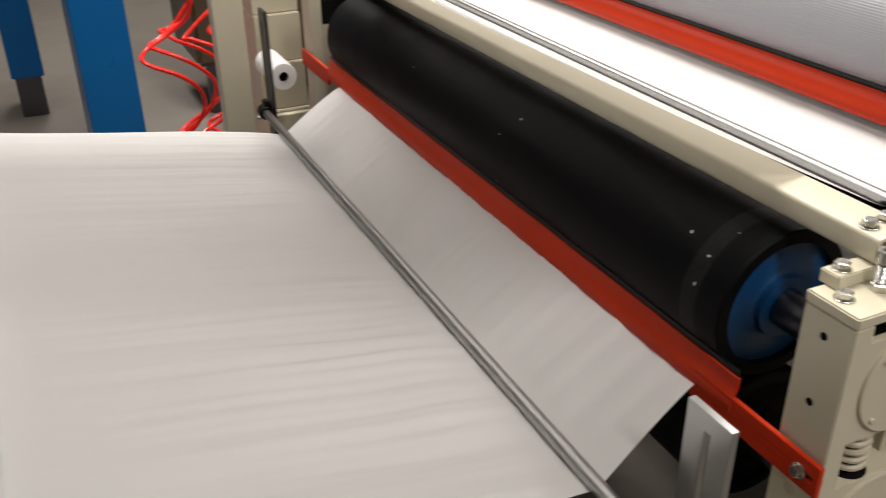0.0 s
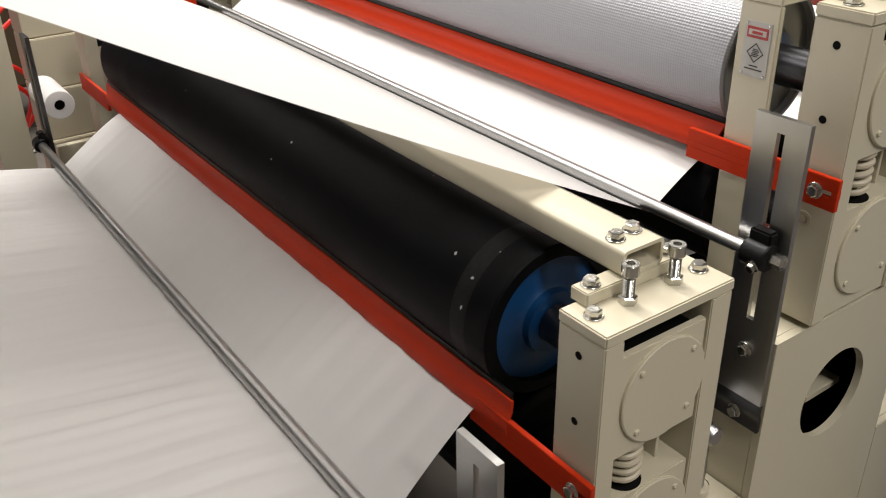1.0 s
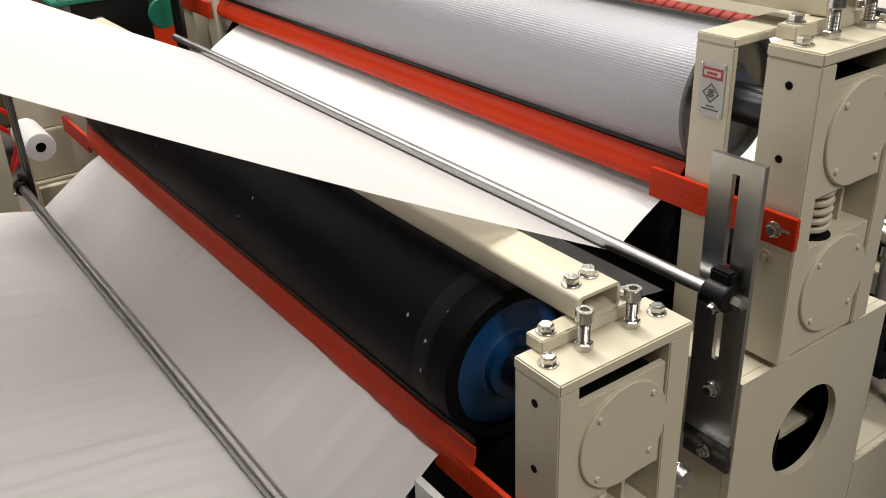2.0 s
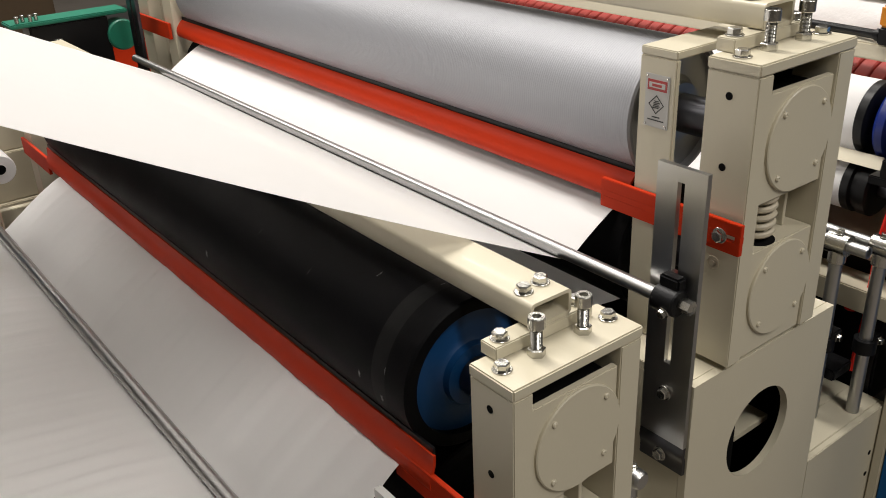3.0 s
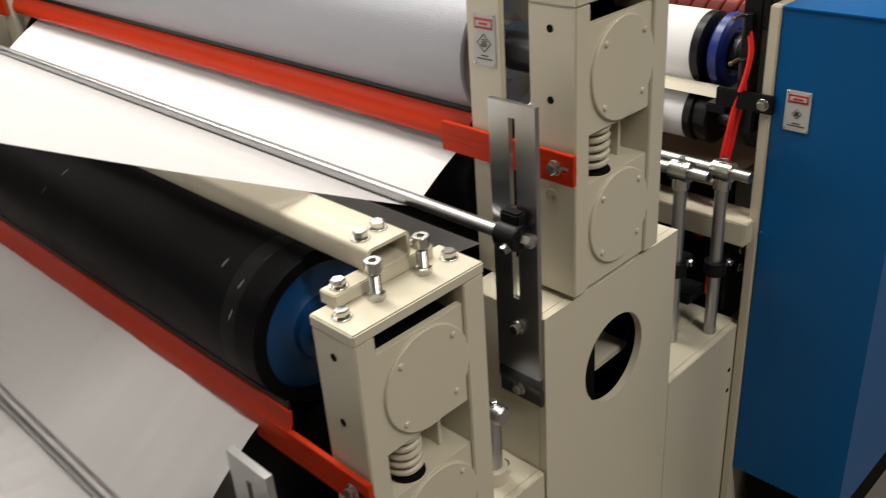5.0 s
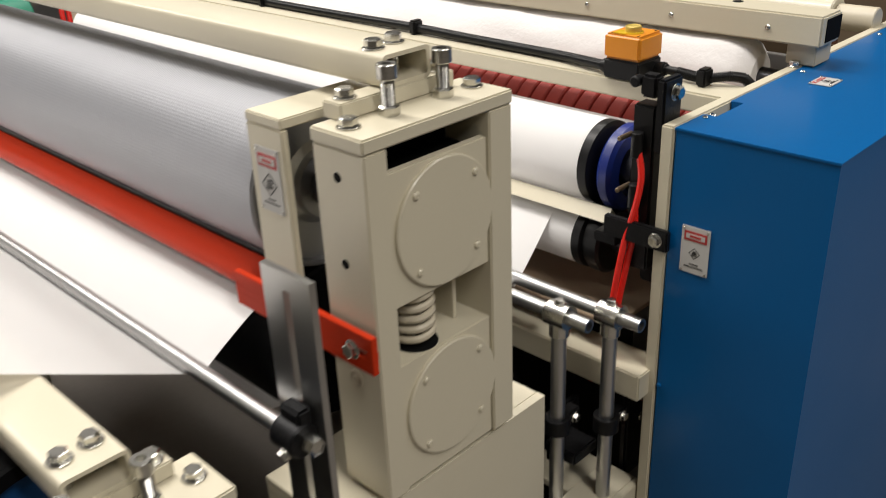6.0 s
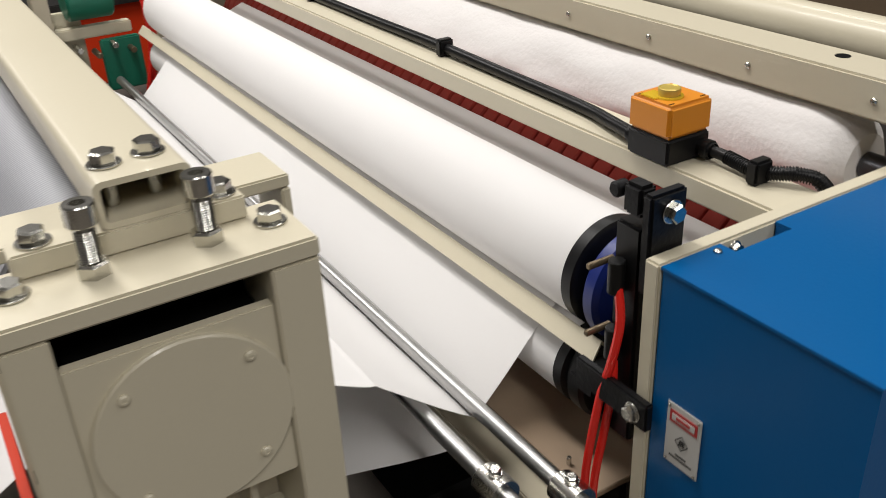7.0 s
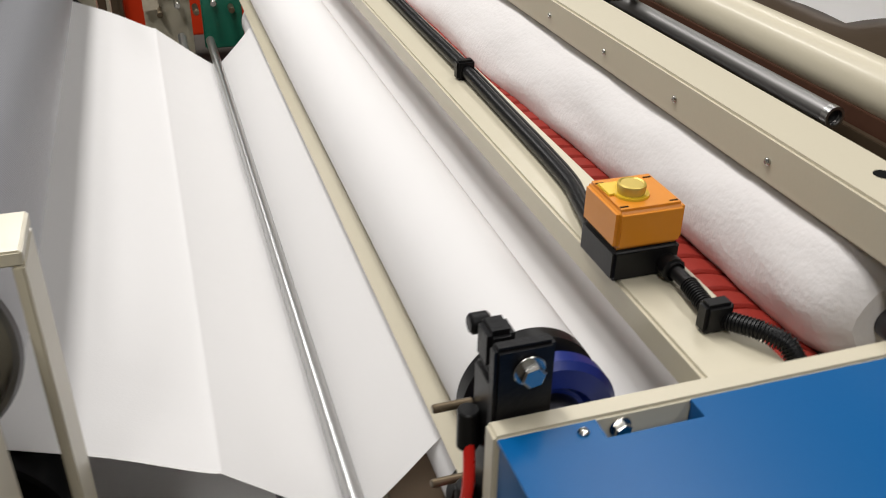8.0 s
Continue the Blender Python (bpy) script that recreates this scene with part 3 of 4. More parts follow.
# ---- guide bars (red) ----
def red_guard(x, z, h, y0, y1, tab_y0, tab_y1, tab_x, tz0, tz1, label, lean=0.008):
    t = thing("guide_bar", (x, tab_y0, z), label, "guide bar", "red guide bars")
    line = bow([(x + 0.008, z - h), (x + 0.001, z - 0.7 * h), (x, z - 0.2 * h), (x + 0.006, z + 0.4 * h), (x + lean, z + h)], 5)
    bm = extrude_y(strip(line, 0.004), y0, y1)
    part("curved_plate", bm, RED, t)
    # added black strip paints the shaded gap between red plate and roller
    part("gap_shade_strip", box(x + lean + 0.001, x + lean + 0.005, y0 + 0.004, y1, z + 0.2 * h, z + h + 0.009, 0.0006), BLACK, t, "black strip standing in for shade in the roller gap")
    slot_z = (tz0 + tz1) / 2
    bm = bmesh.new()
    box(tab_x - 0.008, tab_x, tab_y0, tab_y1, tz0, slot_z - 0.004, 0.0008, bm)
    box(tab_x - 0.008, tab_x, tab_y0, tab_y1, slot_z + 0.004, tz1, 0.0008, bm)
    box(tab_x - 0.008, tab_x, tab_y0 + 0.042, tab_y1, slot_z - 0.0045, slot_z + 0.0045, 0, bm)
    box(tab_x - 0.008, tab_x, tab_y0, tab_y0 + 0.008, slot_z - 0.0045, slot_z + 0.0045, 0, bm)
    part("mounting_tab", bm, RED, t)
    place("bolt", BOLT_M, t, (tab_x - 0.008, tab_y0 + 0.030, slot_z), (0, -90, 0))
    part("mounting_tab", box(tab_x - 0.008, tab_x, 2.46, 2.70, tz0, tz1, 0.0008), RED, t)
    return t


red_guard(0.880, 0.7600, 0.0310, 0.80, 2.46, 0.645, 0.880, 0.8870, 0.7165, 0.763, "red painted curved guide bar along the black rubber roller")
red_guard(1.2830, 1.036, 0.0215, 0.84, 2.46, 0.638, 0.876, 1.2735, 1.008, 1.0515, "red painted curved guide bar below the embossing roller", 0.018)


# ---- slotted bracket with clamp and guide rods ----
def slotted_plate(name, x, y0, y1, z0, z1, slots, mat, label, thick=0.008):
    t = thing(name, (x, y0, z0), label, "bracket", "slotted brackets")
    yc = (y0 + y1) / 2
    bm = bmesh.new()
    zs = [z0]
    for a, b in slots:
        box(x, x + thick, y0, yc - 0.0055, a, b, 0, bm)
        box(x, x + thick, yc + 0.0055, y1, a, b, 0, bm)
        zs += [a, b]
    zs.append(z1)
    for a, b in zip(zs[::2], zs[1::2]):
        box(x, x + thick, y0, y1, a, b, 0, bm)
    bmesh.ops.remove_doubles(bm, verts=bm.verts, dist=0.0001)
    part("plate", bm, mat, t)
    return t


sp = slotted_plate("slotted_bracket", 1.211, 0.655, 0.732, 0.72, 1.130, ((0.845, 0.945), (0.985, 1.110)), STEEL, "brushed steel slotted bracket holding a guide rod")
part("foot", extrude_y(strip(bow([(1.215, 0.7195), (1.2135, 0.705), (1.2165, 0.692), (1.2165, 0.672)], 5), 0.006), 0.655, 0.732), DARKSTEEL, sp, "dark curved foot of the bracket")
for zz in (0.797, 0.692):
    place("bolt", BOLT_M, sp, (1.2105, 0.693, zz), (0, -90, 0))


def guide_rod(x, z, y0, y1, r, label, clamp_y=None):
    t = thing("guide_rod", (x, y0, z), label, "guide rod", "steel guide rods")
    part("rod", rod("y", y0, y1, r, (x, 0, z), 28, 0.0012), CHROME, t)
    if clamp_y is not None:
        c = part("clamp", rod("y", clamp_y - 0.016, clamp_y + 0.020, 0.019, (x, 0, z), 28, 0.002), CASTBLACK, t, "black clamp ring")
        part("clamp_lug", box(x - 0.004, x + 0.0145, clamp_y - 0.014, clamp_y + 0.018, z + 0.006, z + 0.034, 0.003), CASTBLACK, c)
        place("bolt", BOLT_S, c, (x - 0.017, clamp_y - 0.004, z - 0.010), (0, -110, 0))
        part("lock_nut", lathe("y", [(clamp_y - 0.032, 0), (clamp_y - 0.032, 0.007), (clamp_y - 0.034, 0.010), (clamp_y - 0.016, 0.010)], 6, (x + 0.002, 0, z)), ZINC, c)
    return t


guide_rod(1.194, 0.954, 0.672, 2.56, 0.0098, "bright steel guide rod pressing on the rising paper web", 0.684)
guide_rod(0.706, 0.6465, 0.62, 2.55, 0.0115, "bright steel guide rod lying across the lower paper web", 2.52)

fb = slotted_plate("slotted_bracket", 1.211, 2.53, 2.60, 0.70, 1.14, ((0.985, 1.11),), DARKSTEEL, "dark steel slotted bracket holding the rod at the far side")
br = slotted_plate("slotted_bracket", 0.775, 0.690, 0.768, 0.38, 0.822, ((0.46, 0.795),), STEEL, "plain steel slotted bracket beside the red guide bar", 0.010)
br2 = slotted_plate("slotted_bracket", 0.724, 2.50, 2.56, 0.35, 0.93, ((0.68, 0.90),), DARKSTEEL, "dark steel slotted bracket holding the far rod end", 0.010)


# ---- paper webs ----
flat = [(0.000, 0.760), (0.055, 0.750), (0.16, 0.732), (0.28, 0.711), (0.42, 0.687), (0.558, 0.664), (0.65, 0.6465), (0.69, 0.6370), (0.706, 0.6340), (0.722, 0.6385), (0.757, 0.662), (0.81, 0.697), (0.87, 0.733), (0.90, 0.7405), (0.95, 0.7395), (0.985, 0.7385)]
flat = bow(flat, 4)
limits = [(0.835 + max(0, x - 0.62) * 0.14, 2.36) for x, z in flat]
web("paper_web", flat, 0.8, 2.3, "wide white paper web running flat and rising to the black roller", 0.0060, 1.0, 260, limits, held=0.706)
rise = [(1.195 - k * 0.0525, 0.9405 + k * 0.0525 * 0.527 - 0.006 * math.sin(math.pi * min(1, k / 16))) for k in range(0, 31)]
web("paper_web", rise[::-1], 0.885, 2.36, "white paper web falling steeply to a steel guide rod", 0.0015, 5.0, mat=TISSUE)
up = bow([(1.1955, 0.9415), (1.205, 0.945), (1.24, 0.968), (1.285, 0.994), (1.33, 1.014), (1.375, 1.0255)], 3)
web("paper_web", up, 0.872, 2.36, "white paper web rising into the embossing roller gap", 0.0008, 7.0)
low_line = [(1.36 + 0.048 * k, 0.724 - 0.004 * math.sin(k)) for k in range(11)]
web("paper_web", low_line, 0.96, 2.40, "grey white lower paper web passing beneath the rods", 0.0015, 21.0, edge=[(1.03 - 0.22 * (x - 1.36), 2.40) for x, z in low_line])
out3 = bow([(1.400, 1.0305), (1.46, 1.008), (1.53, 0.980), (1.595, 0.9470), (1.616, 0.9375), (1.624, 0.9352), (1.631, 0.9290), (1.666, 0.900), (1.70, 0.872), (1.745, 0.8385), (1.757, 0.8385), (1.80, 0.880), (1.845, 0.928), (1.885, 0.960)], 3)
web("paper_web", out3, 0.862, 2.36, "white paper web leaving the embossing roller over two rods", 0.0012, 9.0)
wg = solid("paper_web_roll", lathe("y", [(0.838, 0), (0.838, 0.06), (2.357, 0.06), (2.357, 0)], 48, (-0.005, 0, 0.6995)), PAPER, (-0.005, 0.838, 0.7), "white paper covered turning roller feeding the web", "roller")


# ---- post mounted rods behind the embossing stand ----
def post_rod(x, z, py, foot, label):
    t = thing("post_rod", (x, py, foot), label, "guide rod", "post mounted rods")
    part("post", rod("z", foot, z - 0.012, 0.0115, (x, py, 0), 24, 0.001), CHROME, t, "bright round steel post")
    c = part("clamp_ring", lathe("y", [(py - 0.018, 0.0105), (py - 0.018, 0.0185), (py + 0.018, 0.0185), (py + 0.018, 0.0105)], 32, (x, 0, z)), ZINC, t)
    part("collar", rod("z", z - 0.034, z - 0.010, 0.0150, (x, py, 0), 24), ZINC, t)
    place("bolt", BOLT_S, c, (x, py, z + 0.018))
    part("rod", tube_y(py - 0.052, 2.52, 0.0103, 0.003, (x, 0, z)), CHROME, t)
    return t


post_rod(1.684, 0.864, 0.722, 0.40, "bright steel post carrying a rod under the web")
post_rod(1.752, 0.850, 0.680, 0.515, "bright steel post carrying a rod over the web")
sm = thing("short_post", (1.165, 0.70, 0.545), "short steel post with clamp standing on a cream ledge", "post")
part("post", rod("z", 0.545, 0.665, 0.0135, (1.160, 0.705, 0), 24), CHROME, sm)
part("foot_ring", lathe("z", [(0.545, 0.021), (0.570, 0.021), (0.572, 0.019), (0.572, 0.013)], 28, (1.160, 0.705, 0)), CREAM, sm)
part("cross_clamp", lathe("y", [(0.680, 0), (0.680, 0.012), (0.684, 0.015), (0.728, 0.015), (0.730, 0)], 28, (1.160, 0, 0.675)), CHROME, sm)
place("bolt", BOLT_S, sm, (1.160, 0.700, 0.689))
place("bolt", BOLT_S, sm, (1.1815, 0.705, 0.558), (0, 90, 0))


# ---- paper drum, press roller, blue ring ----
paper_drum = thing("paper_drum", (1.906, 0.80, 1.013), "white paper covered drum with black end and blue ring", "roller", "machine rollers")
part("drum", lathe("y", [(0.812, 0), (0.812, 0.0665), (2.50, 0.0665), (2.50, 0)], 96, (1.906, 0, 1.013)), PAPER, paper_drum)
part("end_ring", lathe("y", [(0.8115, 0), (0.8115, 0.0668), (0.796, 0.0668), (0.792, 0.060), (0.792, 0)], 64, (1.906, 0, 1.013)), BLACK, paper_drum)
part("blue_ring", lathe("y", [(0.778, 0.030), (0.778, 0.062), (0.772, 0.068), (0.758, 0.068), (0.752, 0.062), (0.750, 0.044), (0.758, 0.038), (0.758, 0.0)], 64, (1.906, 0, 1.013)), BLUERING, paper_drum, "deep blue rubber ring")
part("shaft_hub", lathe("y", [(0.757, 0.034), (0.738, 0.034), (0.732, 0.028), (0.722, 0.026), (0.715, 0.018), (0.662, 0.018), (0.662, 0)], 36, (1.906, 0, 1.013)), DARKSTEEL, paper_drum)
part("collar", rod("y", 0.690, 0.710, 0.024, (1.906, 0, 1.013), 30), STEEL, paper_drum)

press_roller = thing("press_roller", (1.885, 0.80, 0.893), "pale rubber press roller with black ribbed end", "roller", "machine rollers")
part("drum", lathe("y", [(0.815, 0), (0.815, 0.052), (2.50, 0.052), (2.50, 0)], 72, (1.885, 0, 0.893)), PAPER, press_roller)
part("end_ring", lathe("y", [(0.8145, 0), (0.8145, 0.0530), (0.800, 0.053), (0.797, 0.046), (0.790, 0.046), (0.787, 0.053), (0.768, 0.053), (0.764, 0.048), (0.764, 0)], 56, (1.885, 0, 0.893)), BLACK, press_roller)
part("shaft", rod("y", 0.655, 0.7635, 0.016, (1.885, 0, 0.893), 24), DARKSTEEL, press_roller)

red_roller = thing("red_roller", (2.115, 0.70, 0.975), "red rubber roller with cut slits below the cream rail", "roller", "machine rollers")
part("core", lathe("y", [(0.705, 0), (0.705, 0.081), (2.46, 0.081), (2.46, 0)], 64, (2.115, 0, 0.975)), DARK, red_roller)
wide = 0.0335
segment = finish(lathe("y", [(0, 0.081), (0.0015, 0.0875), (0.004, 0.090), (wide - 0.0055, 0.090), (wide - 0.0035, 0.0875), (wide - 0.0022, 0.081)], 48), "rubber_band", REDRUBBER)
for k in range(52):
    place("rubber_band", segment, red_roller, (2.115, 0.708 + k * wide, 0.975))

fleece_roll = thing("fleece_roll", (2.208, 0.71, 1.098), "roller wrapped in fuzzy white nonwoven cloth", "roller", "machine rollers")
bm = bmesh.new()
rings = []
for i in range(130):
    y = 0.708 + 1.77 * i / 129
    end = (0.55, 0.80, 0.90, 0.96, 0.99)[i] if i < 5 else 1.0
    hang = 0.028 * min(1, max(0, (y - 0.95) / 0.6))
    ring_now = []
    for k in range(56):
        a = 2 * math.pi * k / 56
        rr = 0.067 * end * (1 + 0.05 * noise.noise(Vector((math.cos(a) * 2, y * 9, math.sin(a) * 2))) + 0.02 * noise.noise(Vector((math.cos(a) * 5, y * 30, math.sin(a) * 5))))
        low = max(0, -math.cos(a - radians(20))) ** 2
        ring_now.append(bm.verts.new((2.208 + rr * math.cos(a) - hang * low, y, 1.098 + rr * math.sin(a) - 0.4 * hang * low)))
    rings.append(ring_now)
for a, b in zip(rings, rings[1:]):
    for k in range(56):
        bm.faces.new((a[k], a[(k + 1) % 56], b[(k + 1) % 56], b[k]))
bm.faces.new(rings[0][::-1])
bm.faces.new(rings[-1])
part("cloth", bm, FLEECE, fleece_roll)
part("shaft", rod("y", 0.645, 0.7075, 0.016, (2.208, 0, 1.098), 20), DARKSTEEL, fleece_roll)

web4 = bow([(1.945, 0.957), (1.962, 0.983), (1.985, 1.003), (2.012, 1.020), (2.046, 1.0345)], 4)
web("paper_web", web4, 0.672, 2.34, "white paper web climbing from drum to red roller", 0.0008, 12.0)

# ---- cream strip, rails and beams ----
an = thing("angle_strip", (1.845, 0.75, 0.94), "cream painted angle strip below the paper drum", "strip")
bm = bmesh.new()
pr = [(1.834, 0.946), (1.849, 0.9645), (1.851, 0.9645), (1.866, 0.949), (1.864, 0.947), (1.850, 0.9605), (1.837, 0.9445)]
rows = []
for y in (0.748, 2.58):
    rows.append([bm.verts.new((px, y + (0.25 * (px - 1.835) if y < 1 else 0), pz)) for px, pz in pr])
n = len(pr)
for i in range(n):
    bm.faces.new((rows[0][i], rows[0][(i + 1) % n], rows[1][(i + 1) % n], rows[1][i]))
bm.faces.new(rows[0][::-1])
bm.faces.new(rows[1])
part("strip", bm, CREAM, an)
part("arm", box(1.8037, 1.862, 0.712, 0.752, 0.930, 0.946, 0.002), CASTBLACK, an, "black arm holding the strip")
part("arm_block", box(1.793, 1.8035, 0.622, 0.728, 0.950, 0.982, 0.002), CASTBLACK, an, "black arm bolted to the side plate")
place("bolt", BOLT_M, an, (1.793, 0.640, 0.966), (0, -90, 0))

rail = thing("cream_rail", (1.97, 0.64, 1.085), "cream painted steel rail carrying the stop button box", "rail")
part("rail", box(1.985, 2.060, 0.6402, 2.60, 1.091, 1.122, 0.003), CREAM, rail)

b3 = thing("upper_beam", (2.178, 0.66, 1.165), "cream painted upper beam with row of small screws", "beam")
part("beam", box(2.170, 2.240, 0.60, 2.62, 1.166, 1.214, 0.003), CREAM, b3)
for k in range(11):
    place("screw", SCREW_Z, b3, (2.170, 0.687 + 0.175 * k, 1.189), (0, -90, 0))
# dark panel paints the shaded hollow onto the solid beam's end
part("end_opening", box(2.185, 2.237, 0.5985, 0.6002, 1.172, 1.208, 0.0), DARK, b3)
part("end_block", box(2.188, 2.246, 0.612, 0.660, 1.1315, 1.1655, 0.002), CREAM_B, b3)
place("bolt", BOLT_M, b3, (2.180, 0.640, 1.1310))
# dark disc on top, shade of a drilled hole put in as colour
part("drilled_hole", rod("z", 1.2138, 1.2146, 0.009, (2.214, 0.764, 0), 20, 0.0001), DARK, b3)


# ---- stop button box and its cable ----
es = thing("stop_button_box", (2.010, 0.831, 1.122), "orange and black emergency stop box with yellow button on cream rail", "stop button")
part("base", box(1.9775, 2.0435, 0.799, 0.8655, 1.1225, 1.1535, 0.003, segs=3), BLACK, es)
part("cover", box(1.977, 2.044, 0.7985, 0.866, 1.1537, 1.1935, 0.0045, segs=3), ORANGE, es, "orange plastic cover")
bm = lathe("z", [(1.1936, 0.0), (1.1936, 0.0165), (1.1955, 0.0160), (1.1955, 0)], 32, (2.004, 0.829, 0))
box(1.982, 2.004, 0.829, 0.853, 1.1934, 1.1954, 0.001, bm)
part("yellow_collar", bm, YELLOW, es)
part("button", lathe("z", [(1.1955, 0.0122), (1.2015, 0.0130), (1.2040, 0.0126), (1.2046, 0.0112), (1.2038, 0.0100), (1.2038, 0)], 32, (2.004, 0.829, 0)), BRASS, es, "flat yellow metal button")
for sx in (1.986, 2.034):
    for sy in (0.807, 0.855):
        part("cover_screw", box(sx - 0.004, sx + 0.004, sy - 0.001, sy + 0.001, 1.1932, 1.1939, 0), DARK, es)
part("gland", lathe("y", [(0.800, 0.0095), (0.793, 0.0095), (0.792, 0.0115), (0.784, 0.0115), (0.783, 0.009), (0.780, 0.009)], 12, (2.030, 0, 1.136)), BLACK, es)
part("gland", lathe("y", [(0.862, 0.0095), (0.868, 0.0095), (0.869, 0.0115), (0.876, 0.0115), (0.877, 0.009), (0.880, 0.009)], 12, (1.996, 0, 1.136)), BLACK, es)

cable = thing("cable_conduit", (2.03, 0.78, 1.13), "black corrugated cable conduit tied along the cream rail", "cable")
line = [(2.030, 0.785, 1.136), (2.031, 0.760, 1.135), (2.029, 0.728, 1.133), (2.035, 0.703, 1.134), (2.048, 0.682, 1.137), (2.061, 0.664, 1.134), (2.068, 0.650, 1.118), (2.070, 0.644, 1.095)]
part("conduit", sweep(line, 0.0068, 12), BLACK, cable)
ps = [Vector(p) for p in line]
path = []
for a, b in zip(ps[1:], ps[2:]):
    k = 0.0
    while k < (b - a).length:
        path.append((a.lerp(b, k / (b - a).length), (b - a).normalized()))
        k += 0.0031
bm = bmesh.new()
for p, d in path:
    tmp = bmesh.new()
    lathe("z", [(-0.0009, 0.0060), (-0.0005, 0.0083), (0.0005, 0.0083), (0.0009, 0.0060)], 14, into=tmp)
    bmesh.ops.transform(tmp, matrix=Matrix.Translation(p) @ d.to_track_quat("Z", "Y").to_matrix().to_4x4(), verts=tmp.verts)
    me = bpy.data.meshes.new("ring_tmp")
    tmp.to_mesh(me)
    tmp.free()
    bm.from_mesh(me)
    bpy.data.meshes.remove(me)
part("corrugations", bm, BLACK, cable)
far_line = [(1.996, 0.876, 1.136), (2.008, 0.93, 1.134), (2.020, 1.00, 1.132), (2.026, 1.20, 1.132), (2.028, 1.36, 1.134), (2.030, 1.60, 1.132), (2.033, 2.00, 1.132), (2.036, 2.55, 1.132)]
part("conduit", sweep(far_line, 0.0085, 12), BLACK, cable)
part("cable", sweep([(p[0] + 0.014, p[1] + 0.02, p[2] - 0.004) for p in far_line], 0.0045, 8), BLACK, cable)
for cx, cy in ((2.026, 0.712), (2.026, 1.345), (2.030, 1.86)):
    part("cable_tie", box(cx - 0.013, cx + 0.013, cy - 0.008, cy + 0.008, 1.1222, 1.150, 0.003), BLACK, cable)


# ---- blue cabinet ----
cab = thing("blue_cabinet", (1.80, 0.40, 0.17), "blue enamelled sheet steel drive cabinet beside the rollers", "cabinet")
part("plinth", box(1.84, 3.16, 0.43, 0.60, 0.0, 0.1695, 0.002), DARK, cab)
bm = bmesh.new()
outline = [(1.7985, 0.3985), (3.202, 0.3985), (3.202, 0.6195), (1.948, 0.6195), (1.948, 0.600), (1.872, 0.600), (1.872, 0.6195), (1.7985, 0.6195)]
lo, hi = [bm.verts.new((px, py, 1.1268)) for px, py in outline], [bm.verts.new((px, py, 1.1300)) for px, py in outline]
for k in range(len(outline)):
    m = (k + 1) % len(outline)
    bm.faces.new((lo[k], lo[m], hi[m], hi[k]))
bm.faces.new(hi)
bm.faces.new(lo[::-1])
part("lid", bm, BLUE, cab)
bm = bmesh.new()
inset = [(min(max(px, 1.800), 3.20), min(max(py, 0.400), 0.618)) for px, py in outline]
lo, hi = [bm.verts.new((px, py, 0.1700)) for px, py in inset], [bm.verts.new((px, py, 1.1266)) for px, py in inset]
for k in range(len(inset)):
    m = (k + 1) % len(inset)
    bm.faces.new((lo[k], lo[m], hi[m], hi[k]))
bm.faces.new(hi)
bm.faces.new(lo[::-1])
part("body", bm, BLUE, cab)
place("bolt", BOLT_S, cab, (1.893, 0.6199, 1.118), (90, 0, 0))
for cx, cy in ((1.858, 0.609), (2.150, 0.606), (2.46, 0.606)):
    place("screw", SCREW_Z, cab, (cx, cy, 1.130))
part("screw_head", rod("x", 1.797, 1.7995, 0.004, (0, 0.614, 0.723), 14), BLUE, cab)
wp = thing("warning_plate", (1.7985, 0.580, 0.962), "small aluminium warning plate with red heading on blue cabinet", "sign", "warning plates")
warning_plate(wp, (1.7995, 0.5755, 0.9615), (0, 0, -90), 0.043, 0.070, 0.62)
wp2 = thing("warning_plate", (2.11, 0.50, 1.13), "small aluminium warning plate lying on the blue cabinet lid", "sign", "warning plates")
warning_plate(wp2, (2.115, 0.555, 1.1305), (-90, 0, 0), 0.045, 0.034, 0.6)

sp2 = thing("cabinet_wall", (1.80, 0.62, 0.0), "cream painted thick side plate behind the blue cabinet", "machine base")
part("plate", box(1.797, 3.20, 0.6205, 0.6400, 0.0, 1.1305, 0.0025), CREAM, sp2)

# ---- yoke with hoses ----
yk = thing("yoke_bracket", (1.82, 0.65, 1.13), "black steel yoke bracket with bolt and air fittings", "bracket")
part("upright", box(1.803, 1.848, 0.6405, 0.654, 1.085, 1.188, 0.003), CASTBLACK, yk)
part("arm", box(1.803, 1.824, 0.6545, 0.680, 1.160, 1.192, 0.004), CASTBLACK, yk)
part("arm_eye", rod("x", 1.800, 1.816, 0.008, (0, 0.6875, 1.180), 20, 0.002), CASTBLACK, yk)
part("guide", box(1.806, 1.836, 0.655, 0.690, 0.90, 1.149, 0.003), BLACK, yk)
place("bolt", BOLT, yk, (1.828, 0.6403, 1.168), (90, 0, 0))
part("bearing", rod("y", 0.6405, 0.700, 0.036, (1.906, 0, 1.013), 36, 0.003), CASTBLACK, yk)
part("lower_bearing", box(1.845, 1.925, 0.6405, 0.690, 0.86, 0.95, 0.004), CASTBLACK, yk)
for zz in (1.106, 1.030):
    part("air_fitting", rod("x", 1.774, 1.806, 0.0036, (0, 0.690, zz), 14), DARKBRASS, yk)
    part("fitting_body", rod("z", zz - 0.030, zz + 0.006, 0.0085, (1.798, 0.676, 0), 16), BLACK, yk)
hz = thing("air_hose", (1.80, 0.67, 1.05), "bright red air hoses hanging beside the paper drum", "hose")
